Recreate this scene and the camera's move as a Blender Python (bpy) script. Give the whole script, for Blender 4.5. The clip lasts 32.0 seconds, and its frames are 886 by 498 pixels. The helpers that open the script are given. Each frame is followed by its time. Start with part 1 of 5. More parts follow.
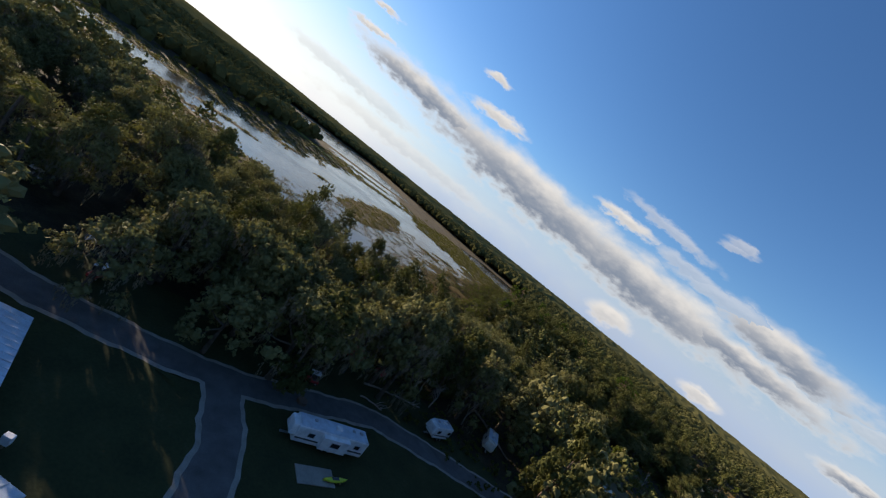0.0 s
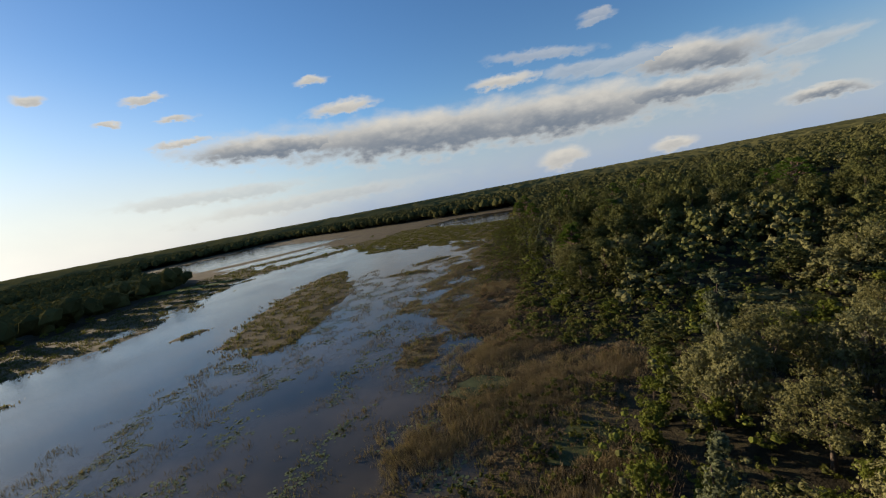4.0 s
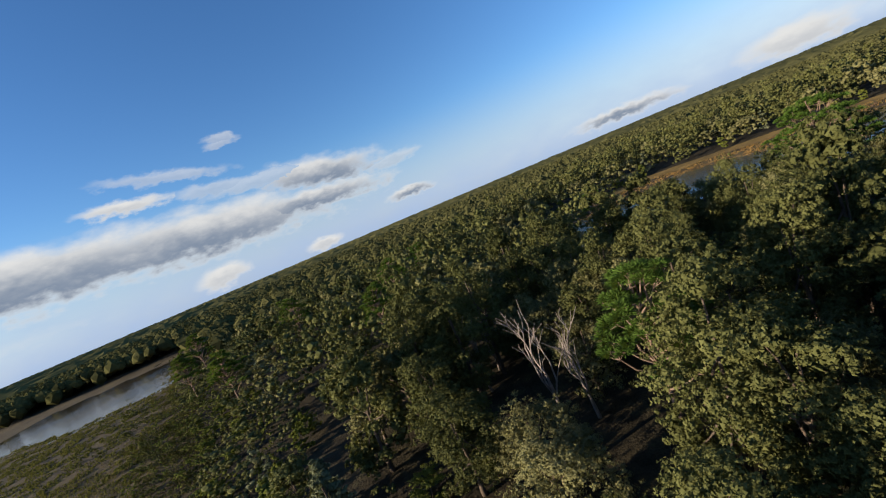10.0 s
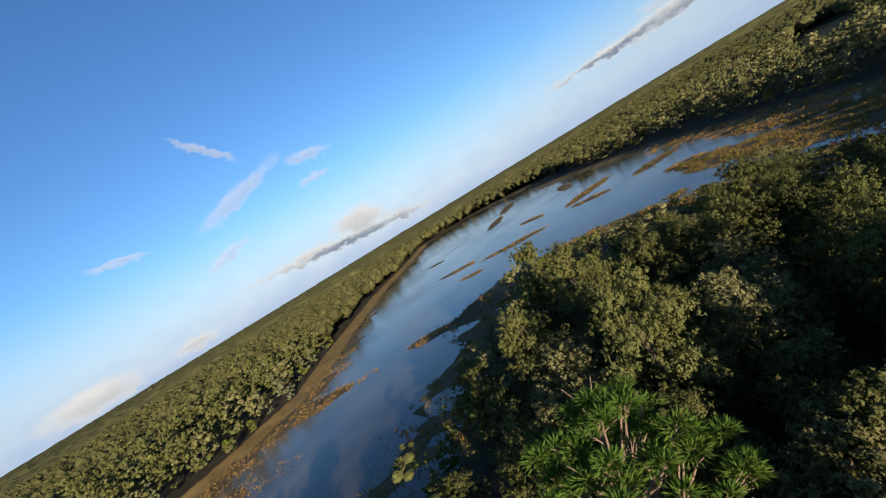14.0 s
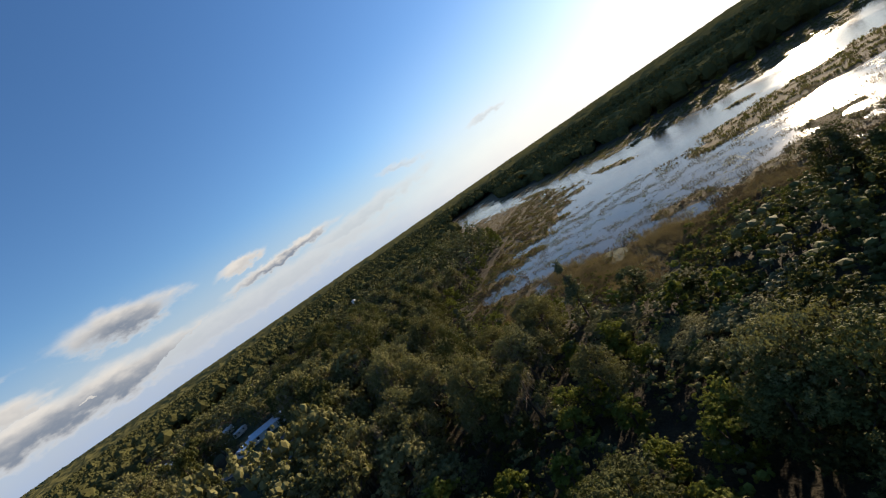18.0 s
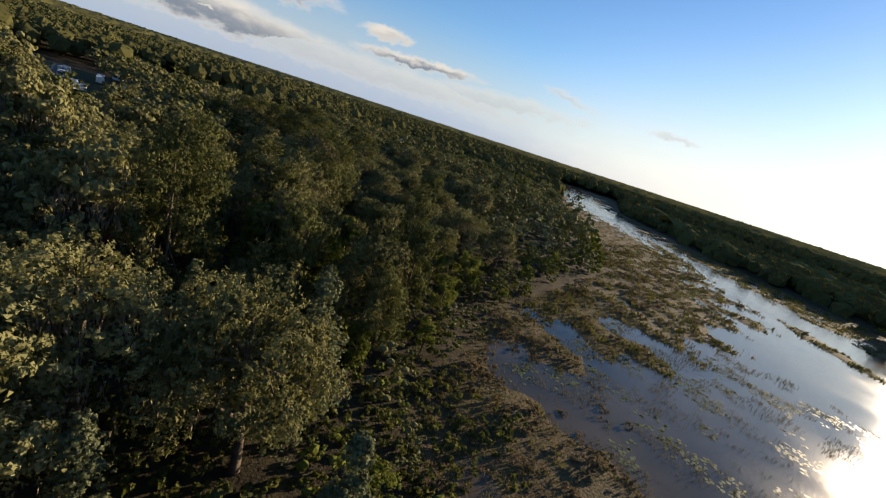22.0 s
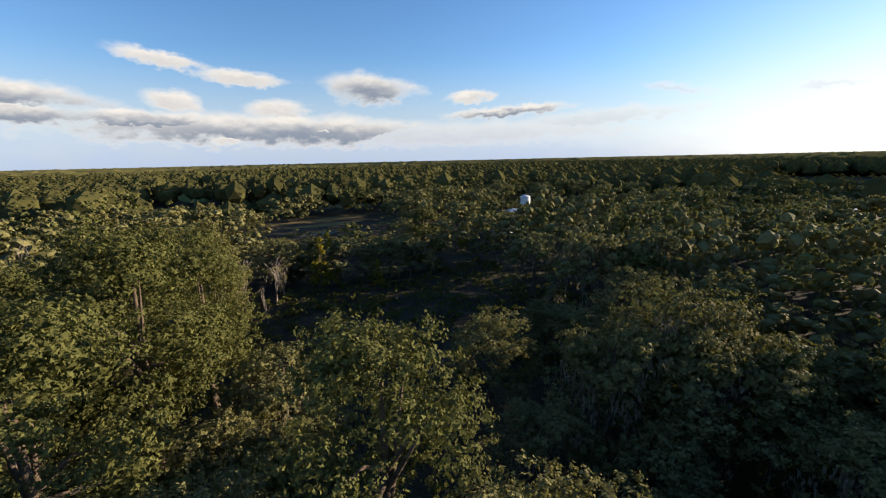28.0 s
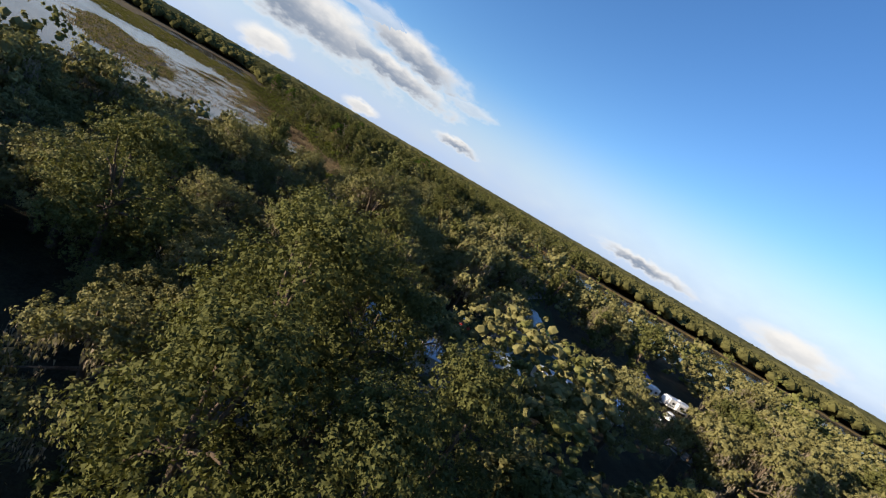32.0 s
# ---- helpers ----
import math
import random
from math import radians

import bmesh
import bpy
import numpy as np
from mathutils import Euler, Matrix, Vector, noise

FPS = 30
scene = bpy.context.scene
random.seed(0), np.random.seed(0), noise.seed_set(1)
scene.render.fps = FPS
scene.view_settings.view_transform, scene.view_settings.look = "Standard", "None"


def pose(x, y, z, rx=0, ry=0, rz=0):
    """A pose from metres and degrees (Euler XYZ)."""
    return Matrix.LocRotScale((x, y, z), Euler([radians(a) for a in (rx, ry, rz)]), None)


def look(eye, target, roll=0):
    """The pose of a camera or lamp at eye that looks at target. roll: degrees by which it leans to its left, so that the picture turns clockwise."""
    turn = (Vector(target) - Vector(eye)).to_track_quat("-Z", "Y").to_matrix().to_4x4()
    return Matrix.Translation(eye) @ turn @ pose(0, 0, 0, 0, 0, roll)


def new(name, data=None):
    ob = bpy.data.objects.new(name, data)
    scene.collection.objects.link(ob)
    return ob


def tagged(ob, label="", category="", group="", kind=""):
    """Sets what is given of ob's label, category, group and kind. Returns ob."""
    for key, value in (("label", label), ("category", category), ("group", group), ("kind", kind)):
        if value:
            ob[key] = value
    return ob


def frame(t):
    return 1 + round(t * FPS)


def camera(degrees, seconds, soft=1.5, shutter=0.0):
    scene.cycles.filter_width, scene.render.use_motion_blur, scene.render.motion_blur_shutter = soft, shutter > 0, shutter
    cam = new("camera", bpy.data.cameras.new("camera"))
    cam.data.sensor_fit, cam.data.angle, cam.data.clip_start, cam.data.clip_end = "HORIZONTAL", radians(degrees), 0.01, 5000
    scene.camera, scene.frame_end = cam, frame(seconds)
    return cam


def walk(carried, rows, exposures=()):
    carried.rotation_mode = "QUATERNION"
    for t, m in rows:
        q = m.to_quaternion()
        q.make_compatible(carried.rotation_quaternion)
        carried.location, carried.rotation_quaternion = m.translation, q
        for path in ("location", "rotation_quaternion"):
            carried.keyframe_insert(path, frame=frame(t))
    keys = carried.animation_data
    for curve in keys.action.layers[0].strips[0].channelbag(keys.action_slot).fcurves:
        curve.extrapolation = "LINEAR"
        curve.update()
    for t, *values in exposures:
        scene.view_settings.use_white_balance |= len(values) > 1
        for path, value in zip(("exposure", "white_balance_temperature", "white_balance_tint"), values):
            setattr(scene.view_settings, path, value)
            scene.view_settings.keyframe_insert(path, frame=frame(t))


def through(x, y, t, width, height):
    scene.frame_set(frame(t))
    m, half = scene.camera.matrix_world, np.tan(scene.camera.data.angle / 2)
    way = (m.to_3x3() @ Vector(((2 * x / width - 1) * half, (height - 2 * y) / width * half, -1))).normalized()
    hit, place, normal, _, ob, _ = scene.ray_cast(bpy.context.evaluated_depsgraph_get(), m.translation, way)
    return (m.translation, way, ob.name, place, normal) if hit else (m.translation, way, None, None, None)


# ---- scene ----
cam = camera(94.9, 32.0, soft=1.2)
PATH = [
    (0.0, pose(-7.3, 24.0, 35.9, 83.55, -38.34, 23.17)),
    (0.5, pose(-7.6, 35.7, 35.8, 83.86, -29.66, 26.65)),
    (1.0, pose(-10.9, 49.1, 35.5, 83.93, -18.63, 27.85)),
    (1.5, pose(-16.1, 62.2, 35.4, 83.98, -5.77, 24.19)),
    (2.0, pose(-22.3, 75.1, 35.4, 84.01, 1.30, 19.99)),
    (2.5, pose(-28.4, 88.7, 35.8, 83.74, 5.31, 16.83)),
    (3.0, pose(-33.3, 100.1, 35.8, 83.59, 9.27, 14.07)),
    (3.5, pose(-38.1, 111.9, 35.4, 83.28, 10.42, 13.42)),
    (5.5, pose(-69.5, 152.4, 22.5, 79.68, 15.45, 6.65)),
    (6.0, pose(-72.4, 165.5, 21.3, 82.77, 24.33, -8.10)),
    (6.5, pose(-73.4, 178.4, 20.7, 83.32, 31.34, -23.45)),
    (7.0, pose(-71.9, 191.1, 20.7, 84.54, 23.06, -22.22)),
    (7.5, pose(-69.1, 204.6, 22.3, 85.23, 13.91, -16.68)),
    (8.0, pose(-65.1, 217.0, 24.3, 85.77, 10.33, -14.75)),
    (8.5, pose(-61.5, 229.6, 26.3, 85.72, 8.99, -13.68)),
    (9.0, pose(-57.7, 242.2, 28.2, 85.53, 8.27, -13.66)),
    (9.5, pose(-54.0, 254.3, 29.8, 84.44, 11.26, -16.59)),
    (10.0, pose(-50.3, 266.2, 30.8, 83.23, 22.63, -33.46)),
    (10.5, pose(-45.2, 277.7, 31.5, 83.10, 27.92, -49.04)),
    (11.0, pose(-39.1, 287.0, 32.4, 82.87, 30.76, -62.85)),
    (11.5, pose(-29.5, 294.9, 33.3, 83.24, 29.61, -72.05)),
    (12.0, pose(-18.2, 300.4, 33.4, 83.54, 27.19, -78.19)),
    (12.5, pose(-7.7, 304.5, 33.9, 83.51, 27.50, -86.79)),
    (13.0, pose(1.8, 306.7, 35.4, 83.29, 29.85, -98.60)),
    (13.5, pose(11.5, 307.4, 36.3, 83.63, 30.88, -110.16)),
    (15.5, pose(49.9, 259.6, 38.3, 82.47, 34.15, -164.10)),
    (16.0, pose(54.5, 249.9, 38.1, 82.47, 36.97, 176.76)),
    (16.5, pose(56.8, 239.5, 37.7, 82.69, 37.47, 160.33)),
    (17.0, pose(56.4, 229.7, 37.7, 82.83, 37.95, 144.68)),
    (17.5, pose(52.4, 218.3, 37.4, 83.14, 37.29, 128.99)),
    (18.0, pose(46.0, 209.1, 36.9, 83.49, 34.40, 117.80)),
    (18.5, pose(38.0, 201.2, 36.6, 83.86, 25.02, 112.28)),
    (19.0, pose(29.1, 194.6, 36.2, 83.71, 13.23, 114.80)),
    (19.5, pose(19.9, 188.5, 35.3, 83.21, 5.11, 118.63)),
    (20.0, pose(11.4, 183.4, 35.0, 79.48, -1.49, 121.18)),
    (20.5, pose(2.3, 178.4, 34.8, 78.11, -3.10, 121.76)),
    (21.0, pose(-7.1, 173.0, 33.8, 76.70, -9.56, 125.36)),
    (21.5, pose(-15.3, 168.3, 31.8, 73.84, -12.98, 128.54)),
    (22.0, pose(-23.3, 163.2, 29.3, 72.80, -17.26, 134.63)),
    (22.5, pose(-31.0, 157.5, 27.2, 73.66, -21.24, 142.36)),
    (23.0, pose(-37.8, 151.0, 25.4, 75.48, -22.92, 149.71)),
    (23.5, pose(-44.6, 143.5, 24.2, 76.59, -19.61, 151.34)),
    (24.0, pose(-51.1, 135.1, 23.2, 77.64, -16.67, 153.30)),
    (24.5, pose(-56.6, 126.6, 22.7, 78.22, -13.54, 154.05)),
    (25.0, pose(-61.6, 118.2, 22.6, 78.41, -9.37, 152.73)),
    (25.5, pose(-66.3, 109.7, 22.6, 78.35, -6.14, 151.41)),
    (26.0, pose(-70.6, 102.3, 22.6, 78.29, -3.00, 150.46)),
    (26.5, pose(-75.2, 93.7, 22.4, 78.24, 0.39, 149.16)),
    (28.5, pose(-112.0, 50.1, 26.3, 77.51, 1.26, 148.31)),
    (29.0, pose(-117.4, 40.8, 26.5, 77.62, -1.75, 150.08)),
    (29.5, pose(-122.9, 31.9, 26.7, 76.57, -18.01, 168.45)),
    (29.6, pose(-123.9, 30.3, 26.8, 78.08, -22.24, 177.65)),
    (29.7, pose(-124.9, 28.6, 26.8, 78.82, -26.65, -172.96)),
    (29.8, pose(-125.7, 26.9, 26.9, 78.70, -31.14, -163.18)),
    (29.9, pose(-126.5, 25.1, 26.9, 77.61, -35.53, -152.91)),
    (30.0, pose(-127.0, 23.3, 27.0, 75.47, -39.65, -141.61)),
    (30.5, pose(-127.0, 12.7, 26.8, 76.58, -41.51, -104.89)),
    (31.0, pose(-120.7, 3.2, 27.0, 75.90, -40.02, -63.26)),
    (31.5, pose(-113.8, 1.6, 27.0, 77.46, -36.09, -43.19)),
    (32.0, pose(-107.5, 3.6, 26.8, 78.02, -29.70, -29.34)),
]
BASE = 1.29
# seconds, stops, white balance in kelvin, tint
LIGHTING = [(0.0, 0.0, 6600, 12), (1.0, -0.2, 6750, 11), (2.0, -0.28, 6950, 9), (3.0, -0.3, 6900, 9), (5.5, -0.25, 6550, 9), (7.0, -0.05, 6350, 10), (9.0, 0.0, 6250, 10), (13.0, -0.1, 6350, 10), (16.0, 0.2, 6400, 11), (17.5, 0.1, 6700, 12), (19.0, -0.3, 6950, 11),
            (21.0, -0.15, 7050, 11), (23.0, 0.12, 6900, 11), (26.0, 0.3, 6850, 12), (29.0, 0.18, 6700, 12), (30.0, 0.3, 6450, 11), (31.0, 0.05, 6400, 11), (32.0, 0.25, 6450, 11)]
walk(cam, PATH, [(t, BASE + stops, kelvin, tint) for t, stops, kelvin, tint in LIGHTING])

# ---- light ----
CLOUD_LIT, CLOUD_SHADE, HAZE, GLOW = (0.38, 0.37, 0.35), (0.10, 0.125, 0.165), (0.19, 0.25, 0.355), (0.46, 0.45, 0.43)
SKY_STRENGTH, SKY_SATURATION, SKY_TINT = 0.073, 1.16, (0.75, 0.98, 1.33)
SUN_AZ, SUN_EL = 76.0, 11.0          # degrees to the left of +y, and above the horizon
sun_way = Vector((-math.sin(radians(SUN_AZ)) * math.cos(radians(SUN_EL)), math.cos(radians(SUN_AZ)) * math.cos(radians(SUN_EL)), math.sin(radians(SUN_EL))))
sun_data = bpy.data.lights.new("sun", "SUN")
sun_data.energy, sun_data.angle, sun_data.color = 4.3, radians(0.53), (1.0, 0.83, 0.62)
sun = new("sun", sun_data)
sun.matrix_world = look((0, 0, 500), Vector((0, 0, 500)) - sun_way)
world = bpy.data.worlds.new("sky")
scene.world = world
world.use_nodes = True
wn, wl = world.node_tree.nodes, world.node_tree.links
wn.clear()
w_out, w_bg, w_sky = wn.new("ShaderNodeOutputWorld"), wn.new("ShaderNodeBackground"), wn.new("ShaderNodeTexSky")
w_sky.sky_type, w_sky.sun_disc = "NISHITA", False
w_sky.sun_elevation, w_sky.sun_rotation = radians(SUN_EL), radians(-SUN_AZ)
w_sky.air_density, w_sky.dust_density, w_sky.ozone_density = 1.0, 0.22, 1.5


def wmath(op, a, b=None, c=None, clamp=False):
    n = wn.new("ShaderNodeMath")
    n.operation, n.use_clamp = op, clamp
    for i, v in enumerate((a, b, c)):
        if isinstance(v, (int, float)):
            n.inputs[i].default_value = v
        elif v is not None:
            wl.new(v, n.inputs[i])
    return n.outputs[0]


def wmix(fac, a, b):
    n = wn.new("ShaderNodeMix")
    n.data_type = "RGBA"
    for i, v in ((0, fac), (6, a), (7, b)):
        if isinstance(v, (int, float)):
            n.inputs[i].default_value = v
        elif isinstance(v, tuple):
            n.inputs[i].default_value = (*v, 1)
        else:
            wl.new(v, n.inputs[i])
    return n.outputs[2]


def wstep(value, low, high, to_low=0.0, to_high=1.0):
    n = wn.new("ShaderNodeMapRange")
    n.interpolation_type = "SMOOTHSTEP"
    for i, v in enumerate((low, high, to_low, to_high)):
        n.inputs[i + 1].default_value = v
    wl.new(value, n.inputs[0])
    return n.outputs[0]


def cloud_group():
    """One cloud added to those before it: an ellipse in degrees of azimuth and height, and how high in the cloud a place lies."""
    g = bpy.data.node_groups.new("cloud", "ShaderNodeTree")
    names = ("az", "el", "mask", "depth", "sort", "a", "e", "w", "h", "lean", "kind")
    for nm in names:
        g.interface.new_socket(nm, in_out="INPUT", socket_type="NodeSocketFloat")
    for nm in ("mask", "depth", "sort"):
        g.interface.new_socket(nm, in_out="OUTPUT", socket_type="NodeSocketFloat")
    i, o = g.nodes.new("NodeGroupInput"), g.nodes.new("NodeGroupOutput")

    def gm(op, a, b=None, c=None):
        n = g.nodes.new("ShaderNodeMath")
        n.operation = op
        for k, v in enumerate((a, b, c)):
            if isinstance(v, (int, float)):
                n.inputs[k].default_value = v
            elif v is not None:
                g.links.new(v, n.inputs[k])
        return n.outputs[0]

    q = i.outputs
    da = gm("WRAP", gm("SUBTRACT", q["az"], q["a"]), 180.0, -180.0)
    de = gm("SUBTRACT", gm("SUBTRACT", q["el"], q["e"]), gm("MULTIPLY", da, q["lean"]))
    u, v = gm("DIVIDE", da, q["w"]), gm("DIVIDE", de, q["h"])
    m = gm("SUBTRACT", 1.0, gm("SQRT", gm("ADD", gm("MULTIPLY", u, u), gm("MULTIPLY", v, v))))
    more = gm("GREATER_THAN", m, q["mask"])
    g.links.new(gm("MAXIMUM", m, q["mask"]), o.inputs["mask"])
    for out, value in (("depth", v), ("sort", q["kind"])):
        g.links.new(gm("ADD", q[out], gm("MULTIPLY", more, gm("SUBTRACT", value, q[out]))), o.inputs[out])
    return g


# clouds: azimuth, height, half width, half thickness in degrees, lean, kind (0 thin veil, 1 grey body, 2 white heap)
CLOUD_BANK = [(34.0, 10.0, 13.0, 1.9, 0.02, 1), (13.0, 8.5, 28.0, 3.6, 0.06, 1), (-3.0, 7.5, 20.0, 3.5, 0.07, 1), (-17.5, 6.9, 11.0, 1.7, 0.06, 1), (-20.0, 9.8, 9.5, 2.3, 0.14, 1), (-12.0, 11.4, 8.0, 1.0, 0.0, 0)]
NORTH_CLOUDS = [(-2.2, 15.0, 7.5, 0.8, 0.13, 0), (2.6, 13.0, 5.2, 0.9, 0.06, 2), (-6.5, 12.2, 4.5, 0.9, 0.07, 0), (-9.6, 16.9, 2.2, 0.6, 0, 0), (27.5, 17.2, 2.4, 0.6, -0.08, 2), (24.4, 13.6, 5.4, 1.0, -0.05, 2), (56.0, 16.4, 1.4, 0.6, -0.07, 2),
                (46.6, 16.4, 2.3, 0.5, -0.14, 2), (43.9, 14.2, 2.2, 0.45, -0.07, 2), (50.4, 13.9, 1.3, 0.4, 0, 2), (43.9, 11.5, 3.8, 0.5, -0.1, 2), (40.7, 5.0, 14.0, 1.0, 0, 0), (29.2, 2.6, 18.0, 1.1, -0.01, 0), (-3.5, 1.9, 3.4, 1.5, -0.09, 2), (-16.3, 0.9, 2.6, 0.8, 0, 2)]
EAST_CLOUDS = [(-10.0, 17.4, 2.4, 0.6, 0.16, 0), (-29.0, 7.8, 5.0, 0.9, -0.03, 0), (-30.0, 3.0, 4.0, 0.8, 0, 1), (-58.8, 1.5, 6.8, 0.9, 0.03, 1), (-110.5, 4.2, 4.2, 2.3, 0.16, 2), (-108.0, 2.6, 14.0, 0.9, 0.09, 1), (-102.0, 3.4, 3.6, 0.9, 0, 2), (-75.7, 1.4, 5.1, 1.5, 0.02, 2), (-86.0, 1.2, 3.0, 0.8, 0, 2),
               (-98.9, 14.5, 6.6, 1.1, -0.3, 0), (-98.4, 20.6, 3.3, 0.8, 0.8, 0), (-109.0, 15.0, 3.4, 0.8, 0.12, 0), (-108.2, 12.2, 2.4, 0.5, 0, 0), (-94.0, 8.6, 3.3, 0.8, -0.25, 0), (-83.8, 13.2, 3.2, 0.5, 0.1, 0)]
SOUTH_CLOUDS = [(168.0, 4.0, 30.0, 2.2, 0.02, 1), (146.0, 3.4, 26.0, 1.8, 0.0, 0), (-163.9, 5.2, 17.0, 1.3, 0.01, 1), (-149.0, 5.4, 9.0, 0.7, 0.0, 1), (-164.1, 6.9, 11.0, 1.5, 0.02, 1), (-179.3, 11.4, 5.4, 0.9, 0.1, 2), (-179.5, 7.1, 3.2, 1.3, 0.1, 2), (172.9, 10.0, 5.6, 1.0, 0.06, 2), (169.5, 6.6, 4.2, 1.4, 0, 2), (157.5, 9.2, 6.6, 2.1, 0.08, 1), (144.4, 8.1, 3.7, 0.8, -0.05, 2),
                (-177.0, 5.0, 10.0, 1.3, 0.03, 1), (164.0, 3.9, 6.0, 1.0, 0.05, 2), (175.3, 2.8, 2.6, 0.7, 0, 2), (119.8, 7.6, 4.0, 0.6, 0.16, 0), (127.9, 4.8, 11.0, 1.3, -0.04, 0), (140.0, 6.0, 9.0, 0.8, -0.05, 1), (106.5, 6.5, 3.2, 0.5, 0, 0)]
way = wn.new("ShaderNodeTexCoord").outputs["Generated"]
split = wn.new("ShaderNodeSeparateXYZ")
wl.new(way, split.inputs[0])
az = wmath("DEGREES", wmath("ARCTAN2", wmath("MULTIPLY", split.outputs[0], -1.0), split.outputs[1]))
el = wmath("DEGREES", wmath("ARCSINE", split.outputs[2]))
squash = wn.new("ShaderNodeMapping")
squash.inputs["Scale"].default_value = (1, 1, 2.0)
wl.new(way, squash.inputs[0])


def wnoise(scale, detail):
    n = wn.new("ShaderNodeTexNoise")
    n.inputs["Scale"].default_value, n.inputs["Detail"].default_value, n.inputs["Roughness"].default_value = scale, detail, 0.52
    wl.new(squash.outputs[0], n.inputs["Vector"])
    return n.outputs["Fac"]


billow, puff = wnoise(14, 6), wnoise(42, 5)
az_w = wmath("ADD", az, wmath("MULTIPLY", wmath("SUBTRACT", billow, 0.5), 2.4))
el_w = wmath("ADD", el, wmath("MULTIPLY", wmath("SUBTRACT", puff, 0.5), 1.6))
group, last = cloud_group(), None
for cloud in CLOUD_BANK + NORTH_CLOUDS + EAST_CLOUDS + SOUTH_CLOUDS:
    n = wn.new("ShaderNodeGroup")
    n.node_tree = group
    wl.new(az_w, n.inputs["az"])
    wl.new(el_w, n.inputs["el"])
    for nm, v in zip(("a", "e", "w", "h", "lean", "kind"), cloud):
        n.inputs[nm].default_value = v
    for nm in ("mask", "depth", "sort"):
        if last:
            wl.new(last.outputs[nm], n.inputs[nm])
        else:
            n.inputs[nm].default_value = -3.0 if nm == "mask" else 0.0
    last = n
rough_mask = wmath("ADD", last.outputs["mask"], wmath("MULTIPLY", wmath("SUBTRACT", wmath("ADD", wmath("MULTIPLY", billow, 0.7), wmath("MULTIPLY", puff, 0.3)), 0.5), 1.5))
veil = wmath("LESS_THAN", last.outputs["sort"], 0.5)
grey = wmath("COMPARE", last.outputs["sort"], 1.0, 0.4)
thick = wstep(rough_mask, -0.15, 0.55)
alpha = wmath("MULTIPLY", thick, wmath("SUBTRACT", 1.0, wmath("MULTIPLY", veil, 0.5)))
core = wmath("MULTIPLY", wstep(rough_mask, -0.05, 0.7), wstep(wmath("ADD", last.outputs["depth"], wmath("MULTIPLY", wmath("SUBTRACT", billow, 0.5), 1.2)), -0.5, 0.95, 1.0, 0.0))
shade = wmath("MULTIPLY", core, wmath("ADD", 0.36, wmath("MULTIPLY", grey, 0.64)))
cloud_colour = wmix(shade, CLOUD_LIT, CLOUD_SHADE)
tint = wn.new("ShaderNodeHueSaturation")
tint.inputs["Saturation"].default_value, tint.inputs["Value"].default_value = SKY_SATURATION, SKY_STRENGTH
wl.new(w_sky.outputs[0], tint.inputs["Color"])
facing = wn.new("ShaderNodeVectorMath")
facing.operation = "DOT_PRODUCT"
facing.inputs[1].default_value = sun_way
wl.new(way, facing.inputs[0])
open_air = wstep(facing.outputs["Value"], 0.45, 0.93, 1.0, 0.5)
haze = wmath("MULTIPLY", wmath("MULTIPLY", wstep(el, -4.0, 14.0, 1.0, 0.0), open_air), wmath("ADD", 0.92, wmath("MULTIPLY", wmath("SUBTRACT", billow, 0.5), 0.5)), clamp=True)
cool = wn.new("ShaderNodeMix")
cool.data_type, cool.blend_type = "RGBA", "MULTIPLY"
cool.inputs[0].default_value, cool.inputs[7].default_value = 1.0, (*SKY_TINT, 1)
wl.new(tint.outputs[0], cool.inputs[6])
bw = wn.new("ShaderNodeRGBToBW")
wl.new(cool.outputs[2], bw.inputs[0])
pale = wn.new("ShaderNodeCombineColor")
for k, gain in enumerate((0.98, 1.0, 1.03)):
    wl.new(wmath("MULTIPLY", bw.outputs[0], gain), pale.inputs[k])
air = wmix(wstep(el, -2.0, 13.0, 0.85, 0.0), cool.outputs[2], pale.outputs[0])
glow = wmath("MULTIPLY", wstep(facing.outputs["Value"], 0.62, 1.0), wstep(el, -6.0, 22.0, 1.0, 0.0))
clear = wmix(wmath("MULTIPLY", glow, 0.75), wmix(haze, air, HAZE), GLOW)
wl.new(wmix(alpha, clear, cloud_colour), w_bg.inputs["Color"])
w_bg.inputs["Strength"].default_value = 0.88
wl.new(w_bg.outputs[0], w_out.inputs["Surface"])


# ---- materials ----
def material(name, rough=0.8, spec=0.3, metal=0.0):
    m = bpy.data.materials.new(name)
    m.use_nodes = True
    b = m.node_tree.nodes["Principled BSDF"]
    b.inputs["Roughness"].default_value, b.inputs["Metallic"].default_value = rough, metal
    b.inputs["Specular IOR Level"].default_value = spec
    return m, m.node_tree.nodes, m.node_tree.links, b


def ramp(nodes, links, source, stops):
    r = nodes.new("ShaderNodeValToRGB")
    e = r.color_ramp.elements
    while len(e) < len(stops):
        e.new(0.5)
    for el, (p, c) in zip(e, stops):
        el.position, el.color = p, (*c, 1)
    links.new(source, r.inputs[0])
    return r.outputs[0]


def noise_node(nodes, links, scale, detail=4, vector=None, rough=0.55):
    n = nodes.new("ShaderNodeTexNoise")
    n.inputs["Scale"].default_value, n.inputs["Detail"].default_value, n.inputs["Roughness"].default_value = scale, detail, rough
    if vector:
        links.new(vector, n.inputs["Vector"])
    return n.outputs["Fac"]


def place(nodes):
    return nodes.new("ShaderNodeNewGeometry").outputs["Position"]


